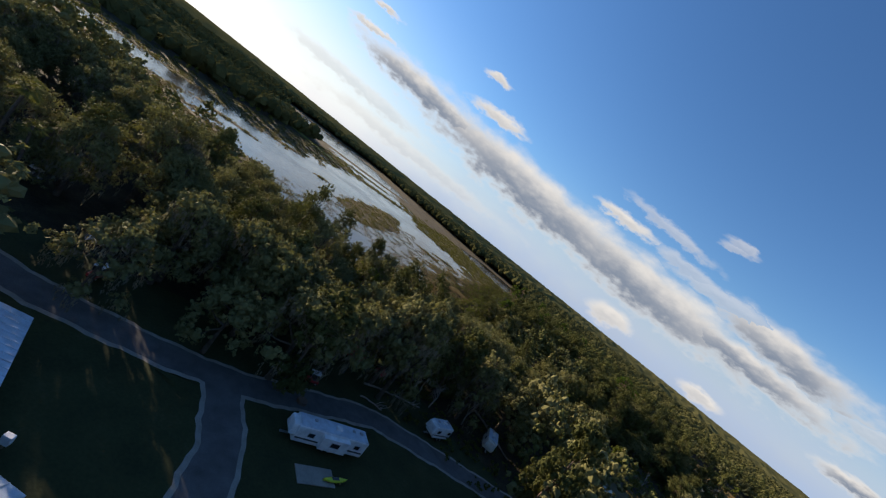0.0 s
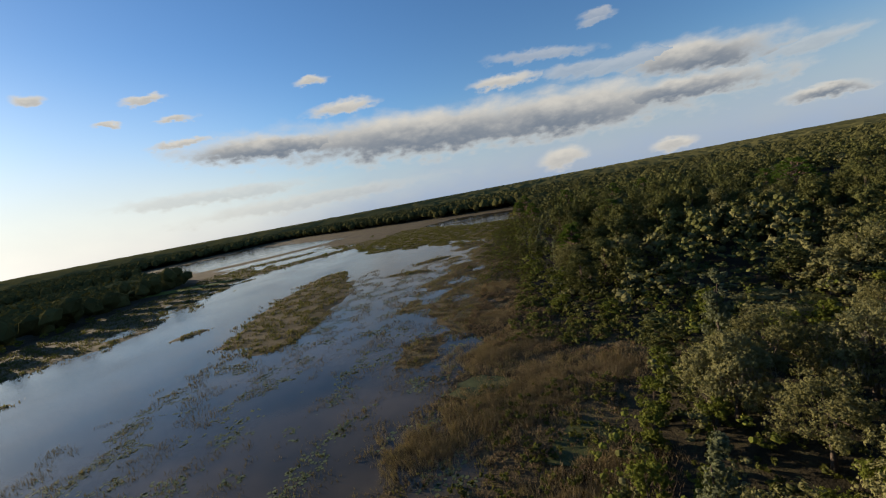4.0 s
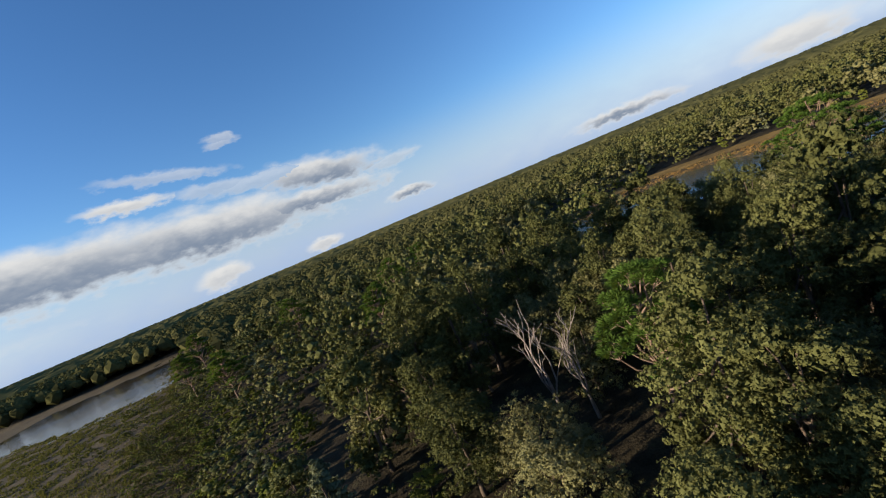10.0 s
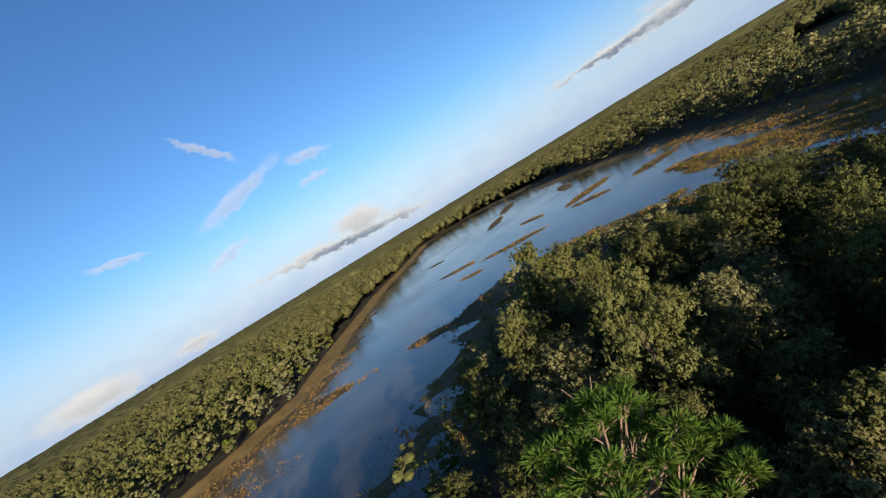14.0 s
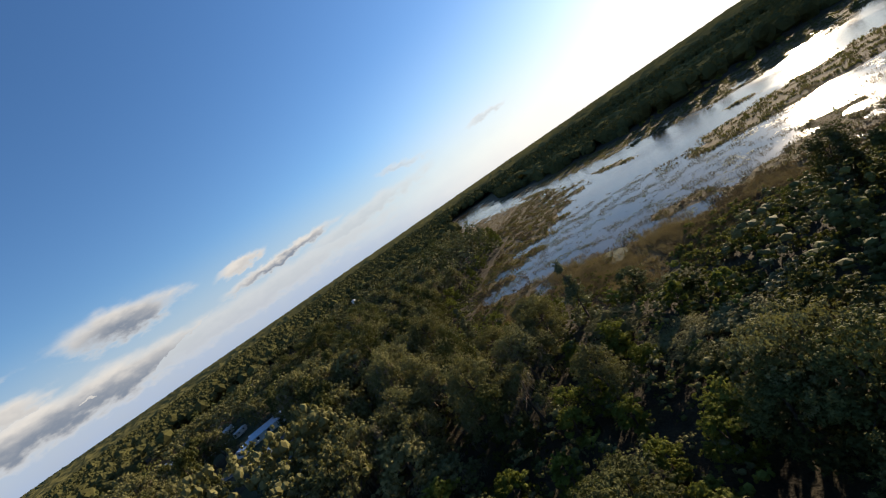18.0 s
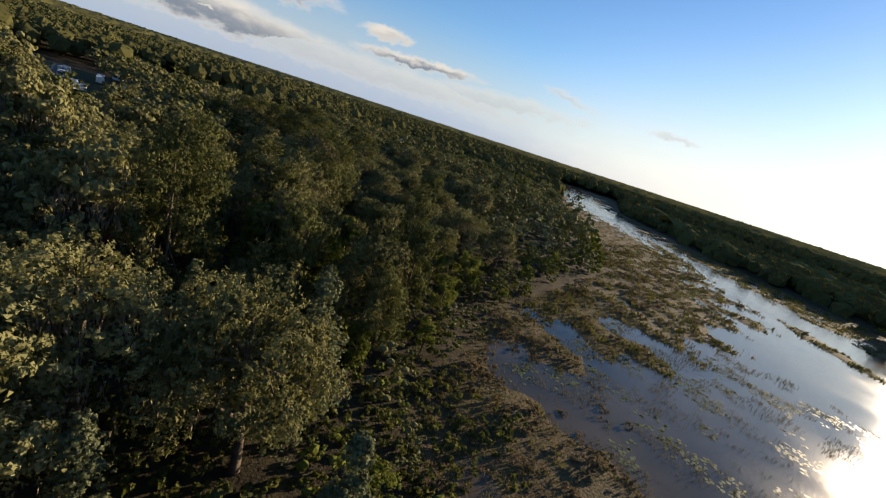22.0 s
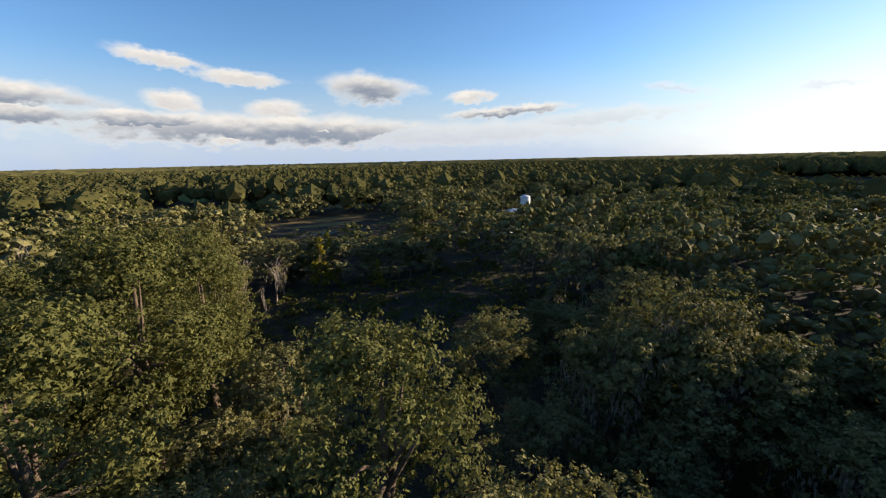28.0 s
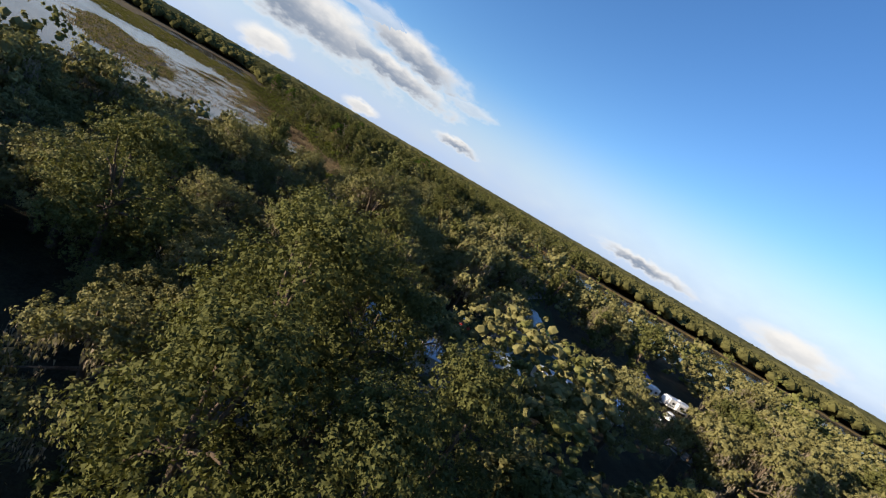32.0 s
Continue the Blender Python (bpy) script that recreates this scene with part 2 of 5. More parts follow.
def maths(nodes, links, op, a, b=None, clamp=False):
    n = nodes.new("ShaderNodeMath")
    n.operation, n.use_clamp = op, clamp
    for i, v in enumerate((a, b)):
        if isinstance(v, (int, float)):
            n.inputs[i].default_value = v
        elif v is not None:
            links.new(v, n.inputs[i])
    return n.outputs[0]


def mixed(nodes, links, fac, a, b, blend="MIX"):
    n = nodes.new("ShaderNodeMix")
    n.data_type, n.blend_type = "RGBA", blend
    for i, v in ((0, fac), (6, a), (7, b)):
        if isinstance(v, (int, float)):
            n.inputs[i].default_value = v
        elif isinstance(v, tuple):
            n.inputs[i].default_value = (*v, 1)
        else:
            links.new(v, n.inputs[i])
    return n.outputs[2]


def bumped(nodes, links, b, height, strength=0.5, distance=0.05):
    n = nodes.new("ShaderNodeBump")
    n.inputs["Strength"].default_value, n.inputs["Distance"].default_value = strength, distance
    links.new(height, n.inputs["Height"])
    links.new(n.outputs[0], b.inputs["Normal"])


def leaf_material(name, dark, mid, light, through=0.25, rough=0.7, spec=0.04):
    """Foliage: each leaf and each tree of its own tone, and light that comes through."""
    m, n, l, b = material(name, rough, spec)
    geo, info = n.new("ShaderNodeNewGeometry"), n.new("ShaderNodeObjectInfo")
    patch = noise_node(n, l, 0.12, 3, geo.outputs["Position"])
    tone = maths(n, l, "ADD", maths(n, l, "MULTIPLY", geo.outputs["Random Per Island"], 0.22), maths(n, l, "MULTIPLY", info.outputs["Random"], 0.3))
    tone = maths(n, l, "ADD", tone, maths(n, l, "MULTIPLY", patch, 0.5))
    col = ramp(n, l, tone, ((0.15, dark), (0.5, mid), (0.9, light)))
    l.new(col, b.inputs["Base Color"])
    t, mx, out = n.new("ShaderNodeBsdfTranslucent"), n.new("ShaderNodeMixShader"), n["Material Output"]
    l.new(mixed(n, l, 0.4, col, (0.16, 0.17, 0.02)), t.inputs["Color"])
    mx.inputs[0].default_value = through
    l.new(b.outputs[0], mx.inputs[1])
    l.new(t.outputs[0], mx.inputs[2])
    l.new(mx.outputs[0], out.inputs["Surface"])
    return m


def mottled(name, stops, scale, fine=8.0, rough=0.9, bump=0.4, distance=0.05, spec=0.2, metal=0.0):
    """A rough surface that varies at two scales."""
    m, n, l, b = material(name, rough, spec, metal)
    p = place(n)
    a, c = noise_node(n, l, scale, 5, p), noise_node(n, l, scale * fine, 4, p)
    tone = maths(n, l, "ADD", maths(n, l, "MULTIPLY", a, 0.6), maths(n, l, "MULTIPLY", c, 0.4))
    l.new(ramp(n, l, tone, stops), b.inputs["Base Color"])
    bumped(n, l, b, c, bump, distance)
    return m


OAK = leaf_material("oak_leaf", (0.06, 0.057, 0.024), (0.155, 0.146, 0.06), (0.225, 0.212, 0.096), 0.24)
HARDWOOD = leaf_material("hardwood_leaf", (0.034, 0.037, 0.013), (0.08, 0.084, 0.028), (0.15, 0.152, 0.052), 0.18)
FRESH = leaf_material("fresh_leaf", (0.06, 0.075, 0.014), (0.125, 0.142, 0.026), (0.21, 0.22, 0.052), 0.34)
PINE = leaf_material("pine_needle", (0.03, 0.06, 0.012), (0.07, 0.12, 0.02), (0.12, 0.18, 0.035), 0.3)
SILVER = leaf_material("grey_green_leaf", (0.06, 0.068, 0.032), (0.125, 0.135, 0.07), (0.2, 0.21, 0.12), 0.25, 0.5)
GOLD = leaf_material("yellow_leaf", (0.10, 0.09, 0.01), (0.20, 0.17, 0.02), (0.32, 0.25, 0.04), 0.35)
MOSS = leaf_material("spanish_moss", (0.10, 0.085, 0.06), (0.19, 0.16, 0.115), (0.29, 0.25, 0.185), 0.3, 0.9)
REED = leaf_material("dry_reed", (0.085, 0.06, 0.036), (0.165, 0.118, 0.07), (0.27, 0.2, 0.12), 0.25, 0.8)
ORANGE = leaf_material("orange_grass", (0.14, 0.08, 0.025), (0.26, 0.155, 0.05), (0.38, 0.25, 0.10), 0.3, 0.8)
SEDGE = leaf_material("green_sedge", (0.045, 0.045, 0.014), (0.09, 0.082, 0.026), (0.16, 0.135, 0.05), 0.3, 0.8)
BARK = mottled("bark", ((0.3, (0.035, 0.026, 0.018)), (0.55, (0.10, 0.075, 0.055)), (0.8, (0.19, 0.155, 0.12))), 1.2, 9, 0.95, 0.8)
DEADWOOD = mottled("bare_wood", ((0.3, (0.12, 0.095, 0.08)), (0.55, (0.25, 0.21, 0.18)), (0.8, (0.38, 0.33, 0.29))), 1.2, 9, 0.9, 0.6)


# ---- mesh helpers ----
def mesh_from(name, verts, tris, mats, slots=None, smooth=False):
    """A mesh from arrays of points and triangles."""
    v, f = np.asarray(verts, np.float32).reshape(-1, 3), np.asarray(tris, np.int32).reshape(-1, 3)
    me = bpy.data.meshes.new(name)
    me.vertices.add(len(v))
    me.vertices.foreach_set("co", v.ravel())
    me.loops.add(f.size)
    me.loops.foreach_set("vertex_index", f.ravel())
    me.polygons.add(len(f))
    me.polygons.foreach_set("loop_start", np.arange(0, f.size, 3, dtype=np.int32))
    me.polygons.foreach_set("loop_total", np.full(len(f), 3, np.int32))
    for mat in mats:
        me.materials.append(mat)
    if slots is not None:
        me.polygons.foreach_set("material_index", np.asarray(slots, np.int32))
    me.polygons.foreach_set("use_smooth", np.full(len(f), smooth, bool))
    me.update(calc_edges=True)
    return me


def joined(pieces):
    """Pairs of points and triangles, as one pair."""
    base, vs, fs = 0, [], []
    for v, f in pieces:
        vs.append(np.asarray(v, float).reshape(-1, 3))
        fs.append(np.asarray(f, int).reshape(-1, 3) + base)
        base += len(vs[-1])
    return np.concatenate(vs), np.concatenate(fs)


def welded(pieces):
    """Limbs as one body: each joins the nearest point of those before it."""
    v, f = joined(pieces)
    more, at = [], len(pieces[0][0])
    for p, _ in pieces[1:]:
        near = int(np.argmin(((v[:at] - v[at]) ** 2).sum(1)))
        more.append((at, at + 1, near))
        at += len(p)
    return v, np.concatenate([f, np.array(more).reshape(-1, 3)])


def ico(level):
    bm = bmesh.new()
    bmesh.ops.create_icosphere(bm, subdivisions=level, radius=1)
    v = np.array([p.co[:] for p in bm.verts])
    f = np.array([[p.index for p in q.verts] for q in bm.faces])
    bm.free()
    return v, f


ICO0, ICO1, ICO2 = ico(1), ico(2), ico(3)


def unit(rng, n):
    d = rng.normal(size=(n, 3))
    return d / np.linalg.norm(d, axis=1, keepdims=True)


def leaves(rng, centres, ways, size, lift=0.7):
    """One small leaf spray, a bent triangle pair, at each centre, facing about its way."""
    n = len(centres)
    nrm = ways * lift + unit(rng, n) * 0.38
    nrm /= np.linalg.norm(nrm, axis=1, keepdims=True)
    a = np.cross(nrm, unit(rng, n))
    a /= np.linalg.norm(a, axis=1, keepdims=True) + 1e-9
    b = np.cross(nrm, a)
    s = (size * rng.uniform(0.6, 1.35, n))[:, None]
    v = np.stack([centres - a * s, centres + a * s * 0.7 - b * s * 0.65, centres + a * s * 0.7 + b * s * 0.65], 1).reshape(-1, 3)
    return v, np.arange(n * 3).reshape(-1, 3)


def tube(points, radii, sides=6):
    """A limb along points."""
    p = np.asarray(points, float)
    vs, fs = [], []
    for i, (c, r) in enumerate(zip(p, radii)):
        d = p[min(i + 1, len(p) - 1)] - p[max(i - 1, 0)]
        d = d / (np.linalg.norm(d) + 1e-9)
        a = np.cross(d, (0.31, 0.92, 0.13))
        a /= np.linalg.norm(a) + 1e-9
        b = np.cross(d, a)
        t = np.arange(sides) / sides * 2 * math.pi
        vs.append(c + r * (np.cos(t)[:, None] * a + np.sin(t)[:, None] * b))
        if i:
            for k in range(sides):
                o, q = (i - 1) * sides, (k + 1) % sides
                fs += [[o + k, o + q, o + sides + q], [o + k, o + sides + q, o + sides + k]]
    return np.concatenate(vs), np.array(fs)


def lobe_plan(rng, shape, count, width, low, top):
    """Centres and radii of the leaf masses of a crown."""
    out = []
    h = top - low
    for i in range(count):
        u, a = rng.uniform(0, 1), i * 2.39996 + rng.uniform(-0.5, 0.5)
        if shape == "dome":
            q = math.sqrt(rng.uniform(0.02, 1))
            z = low + h * (0.12 + 0.8 * math.sqrt(max(0, 1 - q * q)) * rng.uniform(0.75, 1.0)) - rng.uniform(0, 0.12) * h * q
            r, s = q * width * 0.5 * 0.86, width * rng.uniform(0.11, 0.18)
        elif shape == "oval":
            z = low + h * (0.08 + 0.84 * u)
            r = width * 0.5 * 0.8 * math.sqrt(max(0.03, math.sin(math.pi * (0.12 + 0.84 * u) ** 0.9))) * rng.uniform(0.55, 1)
            s = width * rng.uniform(0.13, 0.21)
        else:
            z = low + h * (0.04 + 0.92 * u)
            r = width * 0.5 * (1.04 - u) * rng.uniform(0.5, 1)
            s = width * (0.11 + 0.14 * (1 - u))
        out.append((r * math.cos(a), r * math.sin(a), z, s))
    return out


def crown_arrays(rng, plan, sprays, size, core=ICO0, flat=0.8, solid=0.8):
    """Leaf masses: inner leaves or a ragged body, and tufts of leaves over it."""
    pieces = []
    p = np.array(plan)
    if core:
        for x, y, z, s in plan:
            v, f = core
            jit = rng.uniform(0.6, 1.0, len(v))[:, None] * solid
            pieces.append((v * jit * s * (1, 1, flat) + (x, y, z), f))
    else:
        if solid > 0.65:
            v, f = ICO0
            for x, y, z, s in plan:
                pieces.append((v * rng.uniform(0.45, 0.8, len(v))[:, None] * s * 0.62 * (1, 1, flat) + (x, y, z), f))
        inner = np.repeat(np.arange(len(p)), max(6, sprays // 3))
        d = unit(rng, len(inner))
        pieces.append(leaves(rng, p[inner, :3] + d * p[inner, 3:4] * rng.uniform(0.3, 0.78, len(inner))[:, None] * (1, 1, flat), d, size * 1.45))
    clumps = max(3, sprays // 30)
    n = len(p) * clumps
    which = np.repeat(np.arange(len(p)), clumps)
    d = unit(rng, n)
    d[:, 2] = np.where(d[:, 2] < -0.3, -d[:, 2], d[:, 2])
    s = p[which, 3:4]
    tuft = p[which, :3] + d * s * rng.uniform(0.72, 1.02, n)[:, None] * (1, 1, flat)
    each = np.repeat(np.arange(n), max(1, sprays // clumps))
    e = unit(rng, len(each))
    e = e * 0.7 + d[each] * 0.85 + (0, 0, 0.15)
    c = tuft[each] + e * s[each] * rng.uniform(0.04, 0.26, len(each))[:, None] * (1, 1, 0.8)
    pieces.append(leaves(rng, c, e / np.linalg.norm(e, axis=1, keepdims=True), size))
    return joined(pieces)



def moss_arrays(rng, plan, each, length):
    """Ragged drapes that hang in bunches under the leaf masses."""
    pieces = []
    for x, y, z, s in plan:
        for _ in range(max(2, each // 5)):
            a, q = rng.uniform(0, 6.28), s * rng.uniform(0.5, 1.05)
            hx, hy, le = x + q * math.cos(a), y + q * math.sin(a), length * rng.uniform(0.35, 1.2)
            steps = max(4, int(le / 0.32)) * 3
            t = np.sort(rng.uniform(0, 1, steps))
            spread = 0.34 * (1 - t) ** 0.7 + 0.05
            c = np.stack([hx + rng.normal(0, 1, steps) * spread + 0.25 * np.sin(3 * t + a), hy + rng.normal(0, 1, steps) * spread, z - s * 0.2 - t * le], 1)
            w, h, o = rng.uniform(0.05, 0.12, steps), rng.uniform(0.3, 0.75, steps), rng.uniform(0, 3.14, steps)
            side = np.stack([np.cos(o) * w, np.sin(o) * w, np.zeros(steps)], 1)
            tip = c - np.stack([rng.normal(0, 0.06, steps), rng.normal(0, 0.06, steps), h], 1)
            pieces.append((np.stack([c - side, c + side, tip], 1).reshape(-1, 3), np.arange(steps * 3).reshape(-1, 3)))
    return joined(pieces)


def limb_arrays(rng, plan, height, low, girth, limbs=7, sides=6):
    """A tapered, leaning trunk with limbs that reach into the leaf masses."""
    lean = rng.uniform(-0.05, 0.05, 2) * height
    top = np.array([lean[0], lean[1], height * 0.8])
    ts = np.linspace(0, 1, 6)
    spine = np.array([[top[0] * t + 0.15 * math.sin(5 * t), top[1] * t + 0.12 * math.sin(4 * t + 1), top[2] * t - 0.2 * (t == 0)] for t in ts])
    pieces = [tube(spine, girth * (1.35 - 1.15 * ts ** 0.7) + 0.02, sides)]
    pick = rng.permutation(len(plan))[:limbs]
    for i in pick:
        x, y, z, s = plan[i]
        k = rng.uniform(0.35, 0.75)
        a = np.array([np.interp(k, ts, spine[:, q]) for q in range(3)])
        e = np.array([x, y, z])
        mid = (a + e) / 2 + (0, 0, 0.3 + 0.06 * height * rng.uniform(-1, 1))
        pieces.append(tube([a, mid, e], [girth * 0.5, girth * 0.3, girth * 0.08], 5))
    return welded(pieces)


def part(name, mesh, parent, label=""):
    ob = new(name, mesh)
    ob.parent = parent
    return tagged(ob, label)


def tree_kit(name, seed, shape, width, low, top, lobes, sprays, size, leaf, girth, moss=0, moss_length=2.5, bark=BARK, limbs=7, solid=0.8):
    """The meshes of one tree: trunk, crown and, where it hangs, moss."""
    rng = np.random.default_rng(seed)
    plan = lobe_plan(rng, shape, lobes, width, low, top)
    kit = [("trunk", mesh_from(name + "_trunk", *limb_arrays(rng, plan, top, low, girth, limbs), [bark], smooth=True)),
           ("crown", mesh_from(name + "_crown", *crown_arrays(rng, plan, sprays, size, None, solid=solid), [leaf]))]
    if moss:
        kit.append(("hanging_moss", mesh_from(name + "_moss", *moss_arrays(rng, plan, moss, moss_length), [MOSS])))
    return kit


def plant(kit, name, label, group, x, y, z, turn, scale, category="tree"):
    ob = new(name)
    ob.empty_display_size = 0.5
    ob.matrix_world = Matrix.Translation((x, y, z)) @ pose(0, 0, 0, 0, 0, turn) @ Matrix.Diagonal((scale[0], scale[0], scale[1], 1))
    for nm, me in kit:
        tagged(part(nm, me, ob), kind="stuff" if nm == "hanging_moss" else "")
    return tagged(ob, label, category, group)


# ---- plan of the ground: outlines in metres ----
LAKE = np.array([(-106, 395), (-92, 330), (-90, 262), (-84, 228), (-74, 204), (-66, 176), (-70, 154), (-84, 144), (-120, 152), (-197, 160), (-252, 128), (-330, 40), (-400, -20), (-560, -110),
                 (-580, -80), (-440, 0), (-335, 86), (-272, 142), (-240, 190), (-214, 228), (-222, 265), (-245, 320), (-262, 415), (-310, 440), (-420, 490), (-600, 600), (-600, 800), (-330, 640), (-300, 540), (-190, 430), (-140, 398)], float)
MARSH = np.array([(-70, 650), (-70, 500), (-62, 334), (-55, 260), (-46, 216), (-30, 203), (-32, 194), (-42, 170), (-52, 142), (-88, 128), (-160, 122), (-177, 112), (-205, 92), (-250, 55), (-383, -25),
                  (-600, -130), (-640, -60), (-430, 28), (-350, 112), (-305, 168), (-282, 215), (-284, 255), (-300, 320), (-325, 395), (-470, 470), (-720, 620), (-600, 900), (-330, 760), (-160, 690)], float)
FAR_POND = np.array([(-176, 577), (-184, 604), (-157, 646), (-82, 622), (-76, 505), (-116, 514)], float)
EAST_POND = np.array([(88, 395), (144, 374), (160, 348), (172, 318), (192, 288), (248, 255), (345, 192), (480, 80), (570, 20), (540, -50), (390, -57), (323, 4), (185, 53), (124, 94),
                      (94, 109), (72, 128), (48, 148), (44, 162), (60, 174), (80, 178), (108, 186), (132, 198), (146, 215), (144, 238), (130, 256), (108, 280), (86, 302), (74, 328), (64, 352), (62, 382)], float)
# islands of grass: x, y, half length, half width, turn in degrees
ISLES = [(-146, 268, 52, 15, 108), (-160, 312, 24, 9, 100), (-109, 301, 9, 3, 0), (-223, 236, 15, 4, 60), (-202, 180, 15, 4, 45), (-176, 240, 6, 3, 60), (-150, 142, 17, 9, 30), (-105, 330, 8, 4, 40),
         (-330, 560, 90, 14, 60), (-380, 500, 70, 12, 50), (-255, 420, 60, 11, 60), (-300, 470, 34, 9, 50), (-276, 112, 24, 4, 40), (-150, 420, 30, 9, 20),
         (194, 171, 16, 4.5, 42), (196, 203, 6, 3, 30), (307, 162, 9, 4, 20), (188, 110, 17, 6, 88), (149, 104, 12, 6, 70), (250, 60, 20, 5, -40), (310, 90, 26, 6, -50), (360, 30, 40, 7, -45), (222, 130, 9, 4, 0), (155, 253, 10, 4, 50), (70, 150, 24, 12, -20), (104, 140, 20, 8, -30), (96, 112, 30, 7, -38), (122, 196, 24, 9, 30), (112, 386, 30, 9, -20), (160, 356, 7, 34, -18), (182, 306, 6, 26, -28), (330, -10, 40, 9, -30), (146, 226, 8, 20, 0), (170, 132, 10, 4, 20), (230, 190, 12, 4, 40)]
# openings in the woods: x, y, half length, half width, turn
OPEN = [(-63, 58, 13, 7, 20), (-36, 53, 25, 10, 32), (-14, 72, 25, 13, 50), (-10, 50, 16, 14, 0), (-117, 28, 7, 15, -15), (-24, 40, 15, 11, 0), (-8, 101, 16, 11, 30), (-74, 50, 10, 9, 5), (8, 46, 15, 10, 0), (-42, -45, 19, 52, 0), (-40, -110, 26, 30, 0), (-42, 6, 15, 22, 0),
        (-132, 2, 26, 15, 8), (-136, 16, 18, 11, 0), (-116, -8, 8, 7, 0), (39, 198, 14, 11, 10), (-203, 72, 11, 7, 40), (-150, -108, 30, 13, 0), (-146, -78, 22, 19, 10), (-95, -210, 20, 28, 15), (-106, -330, 16, 70, 0), (-206, -56, 14, 13, 0), (118, -70, 18, 110, 16),
        (-94, 68, 10, 12, 0), (-116, 34, 9, 9, 0), (50, 206, 9, 12, 0), (-160, -170, 46, 12, -17), (26, 24, 12, 9, 0), (24, 56, 14, 18, 0), (-44, 330, 7, 10, 0), (180, 420, 34, 9, -25), (330, 40, 8, 60, 0)]
# woods of another height: x, y, half length, half width, turn, height factor
ZONES = [(86, 222, 30, 26, 0, 0.55), (44, 222, 13, 18, 0, 0.55), (10, 212, 34, 17, 0, 0.68), (-24, 112, 46, 30, 0, 1.18), (-138, -62, 32, 20, 0, 0.42), (-112, -140, 34, 50, 0, 0.5), (-200, -40, 24, 22, 0, 0.6), (0, 192, 32, 15, -12, 0.5), (27, 172, 20, 13, 15, 0.5), (-138, -36, 28, 20, 0, 0.66), (-98, -170, 17, 50, 10, 0.45), (-450, 200, 150, 280, 0, 0.6), (-36, 296, 16, 13, 0, 0.75), (-270, -64, 60, 18, -17, 0.4), (-125, 106, 28, 12, -15, 0.7), (-178, 20, 14, 34, 0, 1.15), (52, 312, 11, 26, 0, 0.5),
         (-42, 62, 20, 14, 35, 1.1)]
CORRIDOR = np.array([(-7, 24), (-22, 75), (-38, 112), (-69, 152), (-72, 191), (-57, 242), (-45, 278), (-18, 300), (12, 307), (35, 292), (50, 260), (57, 239), (46, 209), (11, 183), (-23, 163), (-51, 135), (-71, 102), (-93, 72), (-112, 50), (-127, 23), (-127, 13), (-114, 2), (-107, 4)], float)


def edge_distance(x, y, poly, closed=True):
    """Distance to an outline, negative inside it."""
    best, inside = np.full(np.shape(x), 1e9), np.zeros(np.shape(x), bool)
    n = len(poly)
    for i in range(n if closed else n - 1):
        (ax, ay), (bx, by) = poly[i], poly[(i + 1) % n]
        dx, dy = bx - ax, by - ay
        t = np.clip(((x - ax) * dx + (y - ay) * dy) / (dx * dx + dy * dy), 0, 1)
        best = np.minimum(best, np.hypot(x - ax - t * dx, y - ay - t * dy))
        if closed:
            hit = (ay > y) != (by > y)
            inside ^= hit & (x < dx * (y - ay) / (dy if dy else 1e-9) + ax)
    return np.where(inside, -best, best)


def ellipse(x, y, e):
    cx, cy, a, b, turn = e
    c, s = math.cos(radians(turn)), math.sin(radians(turn))
    u, v = ((x - cx) * c + (y - cy) * s) / a, (-(x - cx) * s + (y - cy) * c) / b
    return np.hypot(u, v)


def wave_noise(x, y, size, seed):
    """A smooth uneven field between about -1 and 1."""
    rng = np.random.default_rng(seed)
    out = 0
    for octave in range(4):
        k = 2 * math.pi / (size / 2 ** octave)
        for _ in range(5):
            a, p = rng.uniform(0, 2 * math.pi, 2)
            q = rng.uniform(0.6, 1.5)
            out = out + np.sin(k * q * (x * math.cos(a) + y * math.sin(a)) + p + 1.3 * np.sin(k * 0.37 * (x * math.sin(a) - y * math.cos(a)) + p * 2)) * 0.30 / 1.7 ** octave
    return out


def terrain(x, y):
    """Height of the ground, and how far it is marsh (0 to 1)."""
    lake, marsh = edge_distance(x, y, LAKE), edge_distance(x, y, MARSH)
    pond, east = edge_distance(x, y, FAR_POND), edge_distance(x, y, EAST_POND)
    wet = np.minimum(np.minimum(lake, pond), east)
    n = wave_noise(x, y, 26, 3)
    h = np.where(wet < 0, np.clip(wet * 0.025, -0.9, 0), np.clip(wet * 0.009, 0, 0.35))
    fringe = np.exp(-(wet / 38) ** 2) * np.where(pond < 20, 0.3, 1.0)
    h = h + n * 0.24 * fringe - 0.02
    for e in ISLES:
        r = ellipse(x, y, e) + n * 0.22
        h = np.maximum(h, np.clip(0.32 * (1.15 - r) * 2.2, -2, 0.3) + n * 0.05)
    dry = np.minimum(marsh, east - 14)
    h = h + np.clip(dry * 0.05, 0, 0.7)
    is_marsh = 1 - np.clip((dry + 3) / 6, 0, 1)
    return h, is_marsh


def stretched(fine_low, fine_high, step, reach, growth=1.16):
    out = list(np.arange(fine_low, fine_high + 0.1, step))
    s = step
    while out[-1] < reach:
        s *= growth
        out.append(out[-1] + s)
    s = step
    while out[0] > -reach:
        s *= growth
        out.insert(0, out[0] - s)
    return np.clip(np.array(out), -reach, reach)


